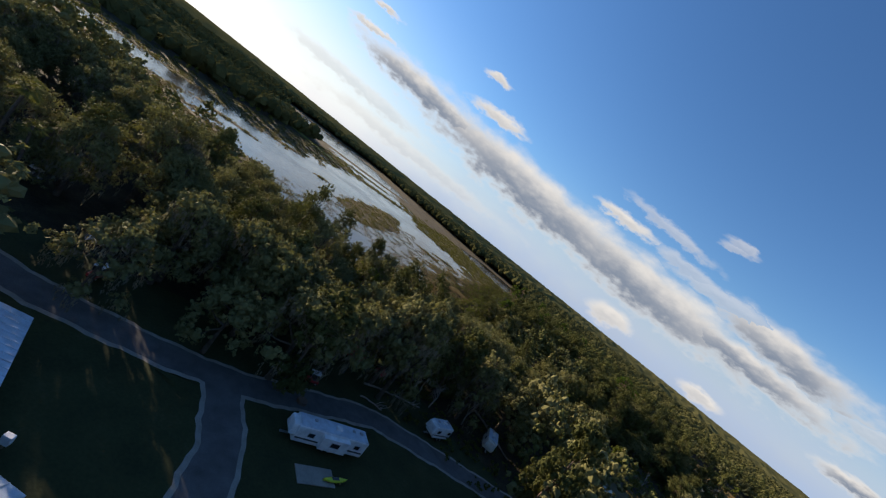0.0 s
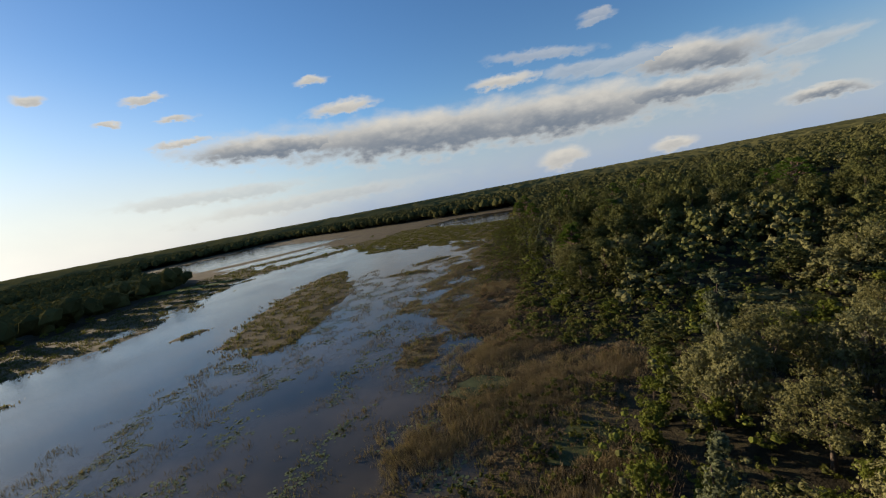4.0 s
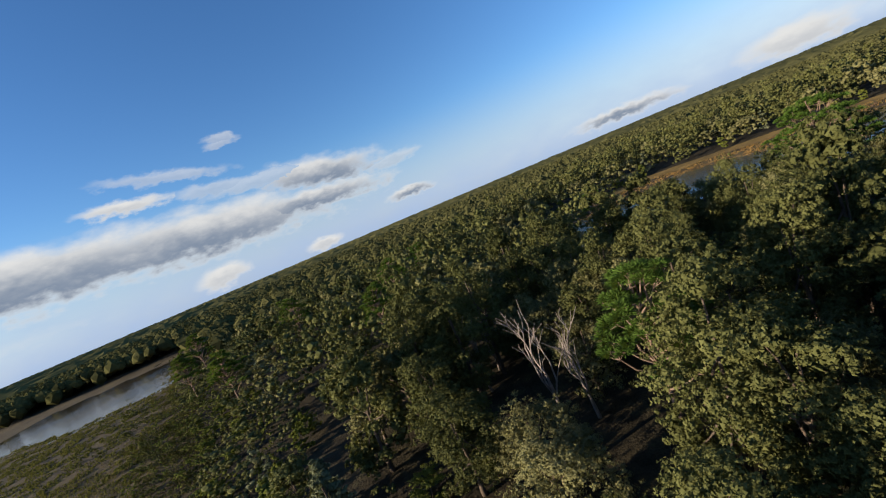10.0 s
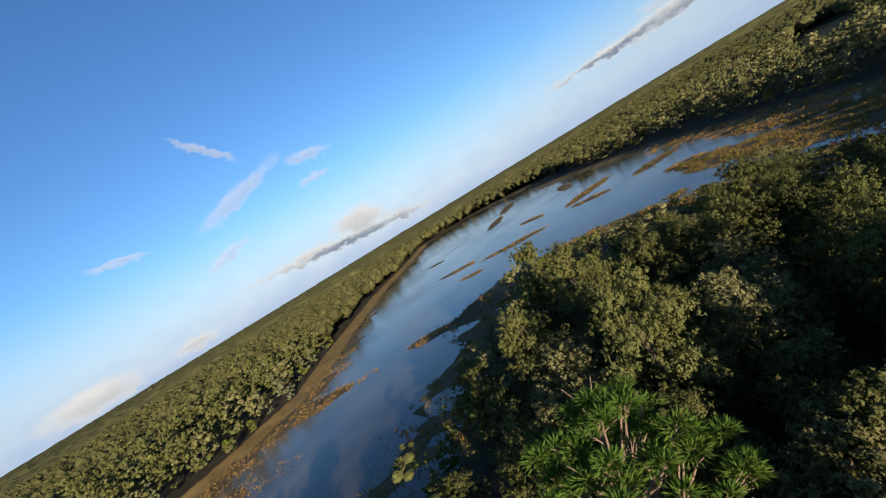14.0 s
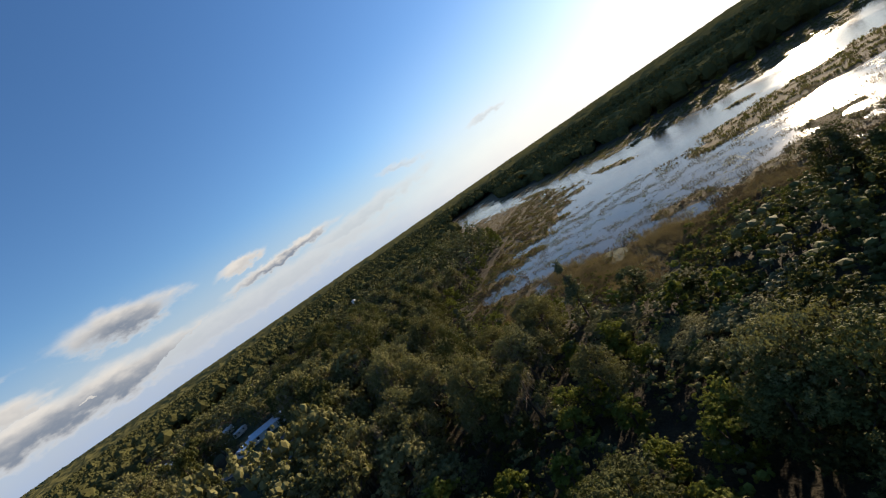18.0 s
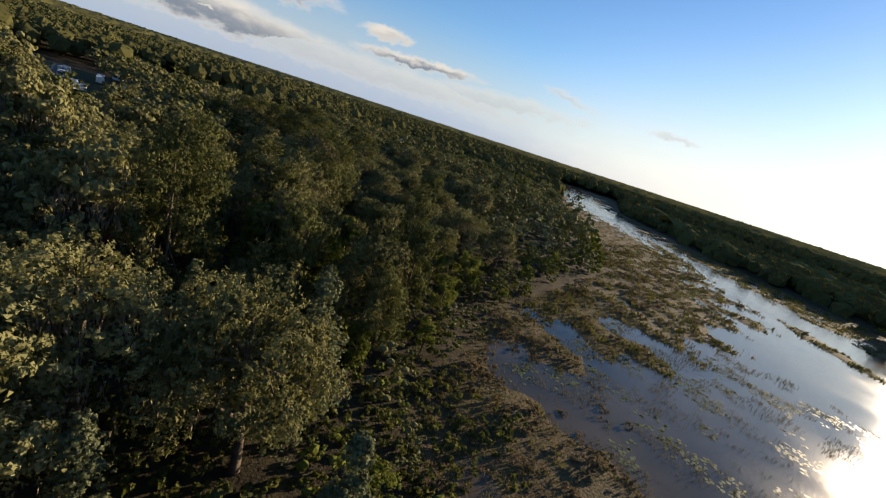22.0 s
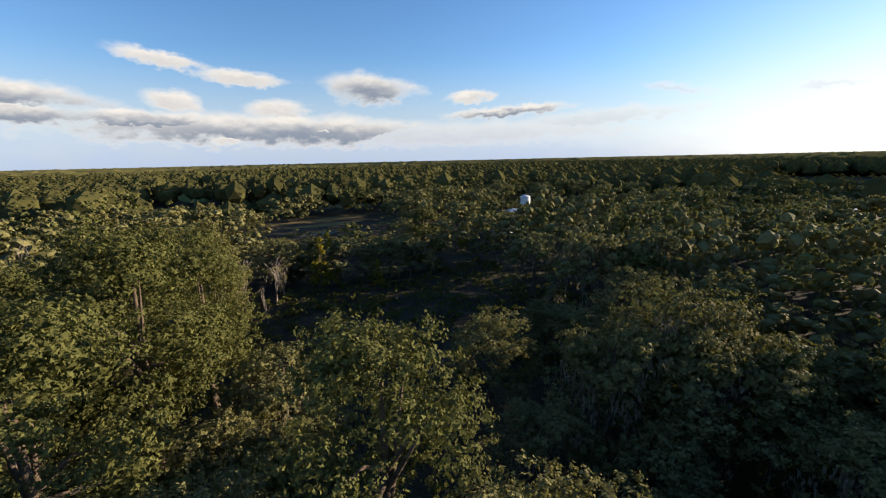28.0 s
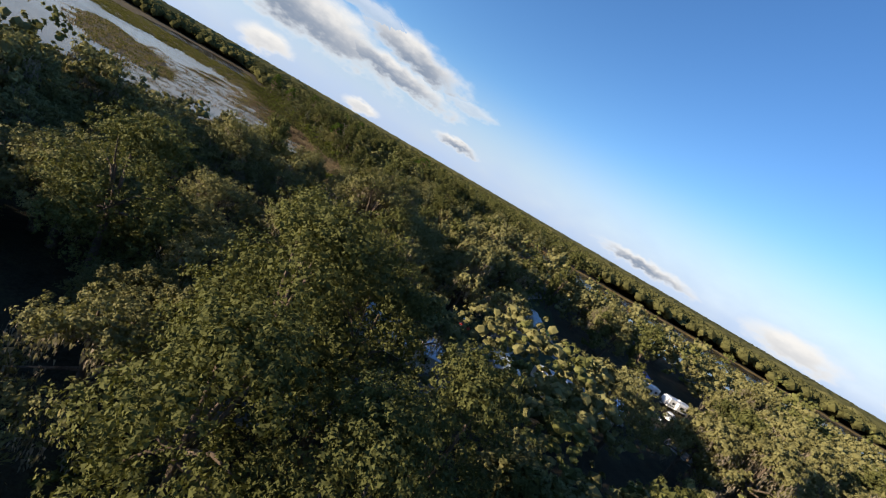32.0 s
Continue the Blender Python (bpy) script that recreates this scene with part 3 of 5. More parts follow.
def sheet(xs, ys, heights):
    X, Y = np.meshgrid(xs, ys)
    v = np.stack([X, Y, heights], -1).reshape(-1, 3)
    i = (np.arange(len(ys) - 1)[:, None] * len(xs) + np.arange(len(xs) - 1)[None]).ravel()
    w = len(xs)
    return v, np.concatenate([np.stack([i, i + 1, i + w + 1], 1), np.stack([i, i + w + 1, i + w], 1)])


def ground_material():
    m, n, l, b = material("ground_cover", 0.95, 0.15)
    p = place(n)
    att = n.new("ShaderNodeAttribute")
    att.attribute_name = "marsh"
    big, fine, mid = noise_node(n, l, 0.05, 5, p), noise_node(n, l, 3.0, 5, p), noise_node(n, l, 0.35, 5, p)
    woods = ramp(n, l, maths(n, l, "ADD", maths(n, l, "MULTIPLY", mid, 0.6), maths(n, l, "MULTIPLY", fine, 0.4)), ((0.35, (0.018, 0.015, 0.009)), (0.55, (0.045, 0.036, 0.02)), (0.7, (0.07, 0.065, 0.025))))
    wet = ramp(n, l, maths(n, l, "ADD", maths(n, l, "MULTIPLY", big, 0.45), maths(n, l, "ADD", maths(n, l, "MULTIPLY", mid, 0.3), maths(n, l, "MULTIPLY", fine, 0.25))),
               ((0.34, (0.04, 0.03, 0.016)), (0.46, (0.08, 0.058, 0.03)), (0.56, (0.105, 0.08, 0.038)), (0.68, (0.085, 0.082, 0.03))))
    l.new(mixed(n, l, att.outputs["Fac"], woods, wet), b.inputs["Base Color"])
    bumped(n, l, b, fine, 0.7, 0.25)
    return m


def water_material():
    m, n, l, b = material("lake_water", 0.04, 0.5)
    p = place(n)
    l.new(ramp(n, l, noise_node(n, l, 0.04, 4, p), ((0.35, (0.025, 0.023, 0.015)), (0.65, (0.085, 0.066, 0.04)))), b.inputs["Base Color"])
    b.inputs["IOR"].default_value = 1.33
    bumped(n, l, b, noise_node(n, l, 2.4, 4, p), 0.3, 0.07)
    l.new(ramp(n, l, noise_node(n, l, 0.03, 3, p), ((0.4, (0.09,) * 3), (0.7, (0.2,) * 3))), b.inputs["Roughness"])
    return m


GROUND, WATER = ground_material(), water_material()
xs, ys = stretched(-330, 240, 3.6, 4900, 1.06), stretched(-140, 520, 3.6, 4900, 1.06)
gx, gy = np.meshgrid(xs, ys)
gh, gm = terrain(gx, gy)
ground = new("ground", mesh_from("ground", *sheet(xs, ys, gh), [GROUND], smooth=True))
ground.data.attributes.new("marsh", "FLOAT", "POINT").data.foreach_set("value", gm.ravel().astype(np.float32))
tagged(ground, "dark forest floor and brown marsh ground, one sheet", "ground", kind="structure")
wx, wy = np.linspace(-760, 640, 29), np.linspace(-180, 920, 23)
water = new("water", mesh_from("water", *sheet(wx, wy, np.zeros((23, 29))), [WATER], smooth=True))
tagged(water, "calm dark lake and pond water mirroring the sky", "water", kind="structure")


# ---- woods ----
def wooded(x, y):
    lake = edge_distance(x, y, MARSH)
    ok = (lake > 1.5) & (edge_distance(x, y, EAST_POND) > np.where((x < 100) & (y > 262), 7, 20)) & (edge_distance(x, y, FAR_POND) > 6)
    for e in OPEN:
        ok &= ellipse(x, y, e) > 1.0
    return ok


def scatter(seed, x0, x1, y0, y1, step):
    rng = np.random.default_rng(seed)
    X, Y = np.meshgrid(np.arange(x0, x1, step), np.arange(y0, y1, step))
    X[::2] += step / 2
    x, y = X.ravel() + rng.uniform(-0.6, 0.6, X.size) * step, Y.ravel() + rng.uniform(-0.6, 0.6, X.size) * step
    keep = wooded(x, y)
    return x[keep], y[keep], rng


def kits(sprays, size, solid, seeds):
    """Three or so forms of each kind of tree."""
    k = sprays / 150
    return {
        "oak": [tree_kit("oak", 10 + i + seeds, "dome", 11.5 + i, 1.0, 14 + 0.8 * i, 36, sprays, size, OAK, 0.36, solid=solid) for i in range(3)],
        "moss": [tree_kit("moss_oak", 20 + i + seeds, "dome", 12 + i, 2.0, 15 + 0.8 * i, 34, int(135 * k), size, OAK, 0.4, 22, 2.4, solid=solid) for i in range(3)],
        "hard": [tree_kit("hardwood", 30 + i + seeds, "oval", 8 + i, 0.6, 16.5 + i, 42, sprays, size, HARDWOOD, 0.28, solid=solid) for i in range(3)],
        "spire": [tree_kit("spire", 40 + i + seeds, "cone", 5.2 + 0.5 * i, 1.2, 14 + i, 32, int(120 * k), size, SILVER, 0.22, solid=solid) for i in range(2)],
        "fresh": [tree_kit("young", 50 + i + seeds, "oval", 4.6 + 0.5 * i, 0.4, 6.5 + 0.8 * i, 18, int(130 * k), size * 0.9, FRESH, 0.12, limbs=4, solid=solid) for i in range(3)],
    }


KITS, FINE_KITS = kits(190, 0.21, 0.7, 0), kits(480, 0.125, 0.6, 300)
LOW_FLIGHT = np.array([(-15, 168), (-38, 151), (-51, 135), (-71, 102), (-93, 72), (-112, 50), (-127, 20), (-114, 2)], float)
LABELS = {
    "oak": ("live_oak", "broad dark green live oak in the dense woods"),
    "moss": ("mossy_oak", "live oak hung with grey Spanish moss"),
    "hard": ("hardwood_tree", "tall olive green hardwood tree in the woods"),
    "spire": ("spire_tree", "narrow pointed grey-green tree near the marsh edge"),
    "fresh": ("young_tree", "young bright green tree at the marsh edge"),
}
WOODS_LABEL = "woods of many broad dark green trees"


def kind_of(x, y, edge, rng):
    r, zone = rng.uniform(), float(wave_noise(np.array(x), np.array(y), 90, 7))
    if edge < 9:
        return "fresh" if r < 0.72 else "hard"
    if edge < 22 and r < 0.45:
        return "spire" if r < 0.2 else "fresh"
    if y > 200:
        return "hard" if r < 0.72 else "oak"
    if x > -90 and y < 130:
        return "moss" if r < 0.42 else ("oak" if r < 0.8 else "hard")
    if zone > 0.15:
        return "moss" if r < 0.55 else "oak"
    return "hard" if r < 0.3 else ("oak" if r < 0.7 else "moss")


tx, ty, trng = scatter(5, -290, 275, -130, 470, 7.4)
away = np.abs(edge_distance(tx, ty, CORRIDOR, False))
near = away < 34
HEROES = [(-104, 2, 7), (-99, -14, 5), (-103, 19, 5), (-92, 28, 6), (-90, 18, 5), (-88, 39, 6), (-97, 14, 5), (-86, 8, 5), (-110, 44, 6), (-96, 37, 5), (40, 290, 9), (-38, 263, 4), (-21, 288, 5), (-23, 302, 5), (-77, 74, 7), (-82, 81, 7), (-28, 143, 3.5), (-40, 140, 4), (-99, 27, 8), (-123, -16, 5), (-133, -12, 4), (-111, -8, 6), (-114, -13, 4), (-160, -29, 6), (-150, -20, 5)]
for hx, hy, hr in HEROES:
    gap = np.hypot(tx - hx, ty - hy) > hr
    tx, ty, away, near = tx[gap], ty[gap], away[gap], near[gap]
path_gap = np.abs(edge_distance(tx, ty, LOW_FLIGHT, False))
fine = (path_gap < 24) | (away < 24) & (ty > 190)
tz, _ = terrain(tx, ty)
tedge = np.minimum(edge_distance(tx, ty, MARSH), edge_distance(tx, ty, EAST_POND) - 6)
east_side = edge_distance(tx, ty, EAST_POND)
counts = {}
rest = []
for i in range(len(tx)):
    k = kind_of(tx[i], ty[i], tedge[i], trng)
    s = trng.uniform(0.74, 1.06)
    sz = s * trng.uniform(0.92, 1.22)
    sz *= min(1.0, 0.5 + 0.5 * max(0.0, east_side[i] - 7) / 26)
    if tx[i] < -30 and ty[i] < 60:      # the lower southern woods
        sz *= 0.84
    elif ty[i] > 196:
        sz *= 1.04
    if ty[i] > 186 and tx[i] < 20:      # low growth towards the marsh
        sz *= min(1.0, 0.42 + 0.58 * max(0.0, tedge[i]) / 36)
    for zone in ZONES:
        if ellipse(tx[i], ty[i], zone[:5]) < 1.0:
            sz *= zone[5]
    for young, size in (((27, 172, 20, 13, 15), 1.2), ((0, 192, 32, 15, -12), 0.85)):
        if ellipse(tx[i], ty[i], young) < 1.0 and trng.uniform() < 0.85:
            k, s, sz = "fresh", size * 1.15, size
    low_way = path_gap[i]
    if low_way < 35 and ty[i] > 10:
        s, sz = s * (0.85 if low_way < 16 else 1.0), sz * (0.8 + 0.2 * low_way / 35)
    turn = trng.uniform(0, 360)
    if near[i] and counts.get(k, 0) < 300:
        counts[k] = counts.get(k, 0) + 1
        nm, lb = LABELS[k]
        plant((FINE_KITS if fine[i] else KITS)[k][int(trng.integers(len(KITS[k])))], nm, lb, nm + "s of the woods", tx[i], ty[i], tz[i] - 0.1, turn, (s, sz))
    else:
        rest.append((tx[i], ty[i], tz[i], k, s, sz, turn, away[i] < 58))


def light_tree(rng, shape, width, low, top, lobes, sprays, size, core=None):
    plan = lobe_plan(rng, shape, lobes, width, low, top)
    return crown_arrays(rng, plan, sprays, size, core or ICO0, solid=0.64)


SHAPES = {"oak": ("dome", 12.5, 1, 15), "moss": ("dome", 13, 1, 15.5), "hard": ("oval", 8.6, 0.5, 17.5), "spire": ("cone", 5.4, 1, 14.5), "fresh": ("oval", 4.8, 0.2, 7)}
MIDDLE = {k: [light_tree(np.random.default_rng(60 + i), *v, 16, 76, 0.34) for i in range(4)] for k, v in SHAPES.items()}
LIGHT = {k: [light_tree(np.random.default_rng(80 + i), *v, 14, 36, 0.52) for i in range(4)] for k, v in SHAPES.items()}
for k, mat in (("oak", OAK), ("moss", OAK), ("hard", HARDWOOD), ("spire", SILVER), ("fresh", FRESH)):
    pieces = []
    for n, (x, y, z, kk, s, sz, turn, close) in enumerate(rest):
        if kk == k:
            v, f = (MIDDLE if close else LIGHT)[k][n % 4]
            c, q = math.cos(turn), math.sin(turn)
            pieces.append((np.stack([(v[:, 0] * c - v[:, 1] * q) * s + x, (v[:, 0] * q + v[:, 1] * c) * s + y, v[:, 2] * sz + z], 1), f))
    if pieces:
        tagged(new("woods", mesh_from("woods_" + k, *joined(pieces), [mat])), WOODS_LABEL, "woods", kind="stuff")

# a thicket of young trees and shrubs along the marsh edges
THICKET = [light_tree(np.random.default_rng(140 + i), *SHAPES["fresh"], 7, 60, 0.18) for i in range(4)]
THICKET_LABEL = "thicket of bright green young trees along the marsh"
hx, hy, hrng = scatter(15, -260, 150, 60, 450, 3.7)
rim = np.minimum(edge_distance(hx, hy, MARSH), edge_distance(hx, hy, EAST_POND) - 6)
band = (rim < 21) & (hrng.uniform(0, 1, len(hx)) < 1.05 - rim / 32) | (ellipse(hx, hy, (27, 172, 20, 13, 15)) < 1) | (ellipse(hx, hy, (0, 192, 32, 15, -12)) < 1)
hx, hy = hx[band], hy[band]
hz = terrain(hx, hy)[0]
for mat, pick in ((FRESH, 0), (HARDWOOD, 1), (OAK, 2)):
    pieces = []
    for n in range(pick, len(hx), 3):
        v, f = THICKET[n % 4]
        s, a = hrng.uniform(0.35, 0.95), hrng.uniform(0, 6.28)
        pieces.append((np.stack([(v[:, 0] * math.cos(a) - v[:, 1] * math.sin(a)) * s * 1.15 + hx[n], (v[:, 0] * math.sin(a) + v[:, 1] * math.cos(a)) * s * 1.15 + hy[n], v[:, 2] * s + hz[n]], 1), f))
    tagged(new("thicket", mesh_from("thicket", *joined(pieces), [mat])), THICKET_LABEL, "thicket", kind="stuff")

# lower yellow-green growth on the marsh side of the woods
erng = np.random.default_rng(17)
ex, ey = erng.uniform(-95, -28, 4600), erng.uniform(256, 470, 4600)
inset = edge_distance(ex, ey, MARSH)
near_shore = (inset < 3) & (inset > -17) & (erng.uniform(0, 1, len(ex)) < np.exp(np.minimum(inset, 0) / 8))
ex, ey = ex[near_shore], ey[near_shore]
ez = terrain(ex, ey)[0]
for mat, pick in ((FRESH, 0), (SEDGE, 1), (HARDWOOD, 2)):
    pieces = []
    for n in range(pick, len(ex), 3):
        v, f = THICKET[n % 4]
        s, a = erng.uniform(0.22, 0.5), erng.uniform(0, 6.28)
        pieces.append((np.stack([(v[:, 0] * math.cos(a) - v[:, 1] * math.sin(a)) * s * 1.4 + ex[n], (v[:, 0] * math.sin(a) + v[:, 1] * math.cos(a)) * s * 1.4 + ey[n], v[:, 2] * s + ez[n]], 1), f))
    tagged(new("thicket", mesh_from("thicket", *joined(pieces), [mat])), "low yellow green growth between marsh and woods", "thicket", kind="stuff")

# far woods: low leaf masses, then a closed canopy out to the horizon
fx, fy, frng = scatter(8, -900, 700, -700, 1000, 10.5)
outside = ~((fx > -290) & (fx < 275) & (fy > -130) & (fy < 470))
fx, fy = fx[outside], fy[outside]
v0, f0 = ICO0
jit = frng.uniform(0.75, 1.15, (len(fx), len(v0), 1))
size = frng.uniform(0.75, 1.2, (len(fx), 1, 1)) * np.array([6.6, 6.6, 6.5])
fz = 9.5 + frng.uniform(-2.5, 3.0, len(fx))
for zone in ZONES:
    fz = np.where(ellipse(fx, fy, zone[:5]) < 1.0, fz * zone[5] - 1.5, fz)
fv = v0[None] * jit * size * 0.85 + np.stack([fx, fy, fz], 1)[:, None]
ff = f0[None] + (np.arange(len(fx)) * len(v0))[:, None, None]
closer = np.abs(edge_distance(fx, fy, CORRIDOR, False)) < 330
sprays_at = np.repeat(np.arange(len(fx)), np.where(closer, 30, 9))
sd = unit(frng, len(sprays_at))
sd[:, 2] = np.abs(sd[:, 2])
sv, sf = leaves(frng, sd * size[sprays_at, 0] * frng.uniform(0.7, 1.1, len(sd))[:, None] + np.stack([fx, fy, fz + 0.3], 1)[sprays_at], sd, np.where(closer, 0.85, 1.4)[sprays_at])
CANOPY = leaf_material("canopy", (0.036, 0.036, 0.015), (0.08, 0.078, 0.03), (0.145, 0.132, 0.055), 0.05, 1.0, 0.0)
tagged(new("woods", mesh_from("woods_far", *joined([(fv, ff), (sv, sf)]), [CANOPY])), WOODS_LABEL, "woods", kind="stuff")
cxs, cys = stretched(-900, 700, 16, 4850, 1.03), stretched(-700, 1000, 16, 4850, 1.03)
CX, CY = np.meshgrid(cxs, cys)
ch = 11.5 + 4.5 * np.abs(wave_noise(CX, CY, 34, 12)) + 2.0 * wave_noise(CX, CY, 300, 13)
dry = np.minimum(edge_distance(CX, CY, MARSH), np.minimum(edge_distance(CX, CY, EAST_POND) - 13, edge_distance(CX, CY, FAR_POND) - 6))
inner = (CX > -310) & (CX < 295) & (CY > -150) & (CY < 490)
mid = (CX > -880) & (CX < 680) & (CY > -680) & (CY < 980)
hole = inner | (dry < 14)
for e in OPEN:
    hole |= ellipse(CX, CY, e) < 1.35
ch = np.where(mid, ch - 6.5, ch)
cv, cf = sheet(cxs, cys, ch)
cf = cf[~hole.ravel()[cf].any(1)]
tagged(new("woods", mesh_from("woods_horizon", cv, cf, [CANOPY])), WOODS_LABEL, "woods", kind="stuff")


# ---- marsh plants ----
def blades(rng, x, y, z, height, width, per, spread=0.35):
    """Tufts of upright bent blades."""
    n = len(x) * per
    h = np.repeat(height, per) * rng.uniform(0.55, 1.15, n)
    a, t = rng.uniform(0, 6.283, n), rng.uniform(0, 6.283, n)
    bx, by = np.repeat(x, per) + rng.normal(0, spread, n), np.repeat(y, per) + rng.normal(0, spread, n)
    bz = np.repeat(z, per) - 0.1
    w = width * rng.uniform(0.6, 1.4, n)
    ox, oy = np.cos(a) * w, np.sin(a) * w
    lean = 0.35 * h
    v = np.stack([np.stack([bx - ox, by - oy, bz], 1), np.stack([bx + ox, by + oy, bz], 1), np.stack([bx + np.cos(t) * lean, by + np.sin(t) * lean, bz + h], 1)], 1).reshape(-1, 3)
    return v, np.arange(n * 3).reshape(-1, 3)


def marsh_spots(seed, n, x0, x1, y0, y1, low=-0.16, bare=-0.25):
    rng = np.random.default_rng(seed)
    x, y = rng.uniform(x0, x1, n), rng.uniform(y0, y1, n)
    h, m = terrain(x, y)
    keep = (m > 0.45) & (h > low) & (wave_noise(x, y, 15, 21) > bare)
    return x[keep], y[keep], h[keep], rng


def stuff(name, arrays, mat, label, category):
    return tagged(new(name, mesh_from(name, *arrays, [mat])), label, category, kind="stuff")


for seed, n, area, low, tall, width, per, mat in (
        (101, 52000, (-125, -25, 120, 420), -0.10, 0.34, 0.07, 5, REED), (102, 15000, (-125, -25, 120, 420), -0.05, 0.6, 0.09, 5, SEDGE),
        (103, 34000, (-330, -100, 100, 520), -0.02, 0.9, 0.22, 4, SEDGE), (104, 24000, (-330, -90, 30, 330), -0.12, 0.8, 0.16, 4, REED), (108, 12000, (40, 132, 130, 208), -0.22, 0.6, 0.11, 5, SEDGE), (109, 8000, (44, 140, 100, 210), -0.15, 0.7, 0.12, 5, ORANGE), (110, 7000, (80, 176, 290, 408), -0.3, 0.45, 0.1, 4, ORANGE), (107, 24000, (-210, -60, 380, 580), -0.06, 0.6, 0.26, 4, SEDGE),
        (105, 30000, (40, 230, 60, 420), -0.10, 0.8, 0.13, 4, ORANGE), (106, 9000, (40, 380, -60, 420), 0.0, 0.9, 0.2, 4, SEDGE)):
    x, y, h, rng = marsh_spots(seed, n, *area, low, -0.8 if seed < 103 or seed == 110 else -0.25)
    stuff("marsh_grass", blades(rng, x, y, np.maximum(h, -0.05), np.full(len(x), tall), width, per), mat, "brown and olive marsh grass in shallow water", "grass")

# tall reed beds round the green pool, and thinner reeds out in the water
rng = np.random.default_rng(110)
bx, by = [], []
for cx, cy, r, n in ((-57, 178, 7, 420), (-49, 186, 7, 420), (-62, 199, 6, 260), (-50, 205, 9, 420), (-66, 170, 5, 220), (-38, 190, 5, 200), (-46, 158, 6, 260), (-41, 166, 4, 160), (-60, 222, 6, 200), (-64, 252, 6, 160)):
    bx.append(rng.normal(cx, r * 0.55, n))
    by.append(rng.normal(cy, r * 0.55, n))
bx, by = np.concatenate(bx), np.concatenate(by)
stuff("reed_bed", blades(rng, bx, by, terrain(bx, by)[0], np.full(len(bx), 1.35), 0.03, 26, 0.42), REED, "tall dry brown reeds in dense beds", "reeds")
x, y, h, rng = marsh_spots(111, 26000, -140, -60, 140, 330, -0.6, 0.05)
deep = h < -0.05
x, y = x[deep], y[deep]
stuff("reeds", blades(rng, x, y, np.zeros(len(x)), np.full(len(x), 0.55), 0.05, 4, 0.5), REED, "thin brown reeds standing in the lake", "reeds")

# lily pads
x, y, h, rng = marsh_spots(112, 42000, -135, -40, 140, 300, -0.7, -0.5)
on = (h < -0.03) & (wave_noise(x, y, 14, 33) > 0.35)
x, y = x[on][:6500], y[on][:6500]
t = np.arange(6) / 6 * 6.283
r = rng.uniform(0.14, 0.34, len(x))
pv = np.stack([x[:, None] + np.cos(t) * r[:, None], y[:, None] + np.sin(t) * r[:, None], np.full((len(x), 6), 0.025)], -1).reshape(-1, 3)
pf = ((np.arange(len(x)) * 6)[:, None, None] + np.array([(0, 1, 2), (0, 2, 3), (0, 3, 4), (0, 4, 5)])[None]).reshape(-1, 3)
LILY = leaf_material("lily_pad", (0.06, 0.08, 0.03), (0.13, 0.15, 0.07), (0.25, 0.26, 0.15), 0.1, 0.35)
stuff("lily_pads", (pv, pf), LILY, "pale green lily pads floating in patches", "lily pads")

# shrubs of the shore, brown and green
SHRUB = leaf_material("brown_shrub", (0.09, 0.058, 0.035), (0.19, 0.125, 0.078), (0.31, 0.22, 0.14), 0.3, 0.8)
OLIVE = leaf_material("olive_shrub", (0.045, 0.05, 0.014), (0.10, 0.105, 0.03), (0.18, 0.17, 0.05), 0.3, 0.7)


def shrub_arrays(seed, width, tall, lobes=4, sprays=24, size=0.185):
    rng = np.random.default_rng(seed)
    return crown_arrays(rng, lobe_plan(rng, "dome", lobes, width * 1.25, -tall * 0.25, tall), sprays, size, None)


SHRUBS = [shrub_arrays(120 + i, 2.2, 1.7) for i in range(5)]


def brush(seed, n, area, mat, low, size, bare, label, anywhere=False):
    x, y, h, rng = marsh_spots(seed, n, *area, low, bare)
    if anywhere:
        x, y = rng.uniform(area[0], area[1], n), rng.uniform(area[2], area[3], n)
        h = terrain(x, y)[0]
    pieces = []
    for i in range(len(x)):
        v, f = SHRUBS[i % 5]
        s, a = rng.uniform(0.55, 1.3) * size, rng.uniform(0, 6.28)
        pieces.append((np.stack([(v[:, 0] * math.cos(a) - v[:, 1] * math.sin(a)) * s + x[i], (v[:, 0] * math.sin(a) + v[:, 1] * math.cos(a)) * s + y[i], v[:, 2] * s + h[i]], 1), f))
    if pieces:
        stuff("brush", joined(pieces), mat, label, "shrubs")


brush(130, 1200, (-80, -35, 262, 420), OLIVE, 0.03, 0.75, -0.3, "low olive green brush along the marsh edge")
brush(131, 3800, (-85, -30, 125, 310), SHRUB, -0.06, 0.42, -0.8, "low reddish brown brush in the marsh")
brush(145, 1100, (-68, -46, 198, 258), SHRUB, -0.05, 0.62, -0.45, "clumps of reddish brown marsh shrub")
brush(132, 1500, (-260, -60, 100, 165), SHRUB, 0.05, 0.9, -0.1, "low reddish brown brush in the marsh")
brush(133, 420, (-100, -60, 330, 560), OLIVE, 0.1, 1.1, 0.0, "low olive green brush along the marsh edge")
brush(134, 700, (40, 180, 90, 330), OLIVE, 0.1, 1.0, 0.0, "olive brush round the pond")
brush(135, 420, (40, 240, 60, 420), SHRUB, 0.02, 0.9, 0.1, "orange brown brush round the pond")
brush(136, 700, (-340, -200, 120, 460), OLIVE, 0.12, 1.3, 0.1, "low olive green brush along the marsh edge")
brush(137, 800, (-162, -104, -18, 30), OLIVE, 0, 0.8, 0, "low dark brush in the shaded clearing", True)
brush(139, 170, (28, 52, 188, 208), OLIVE, 0, 0.45, 0, "low dark brush on the bog", True)
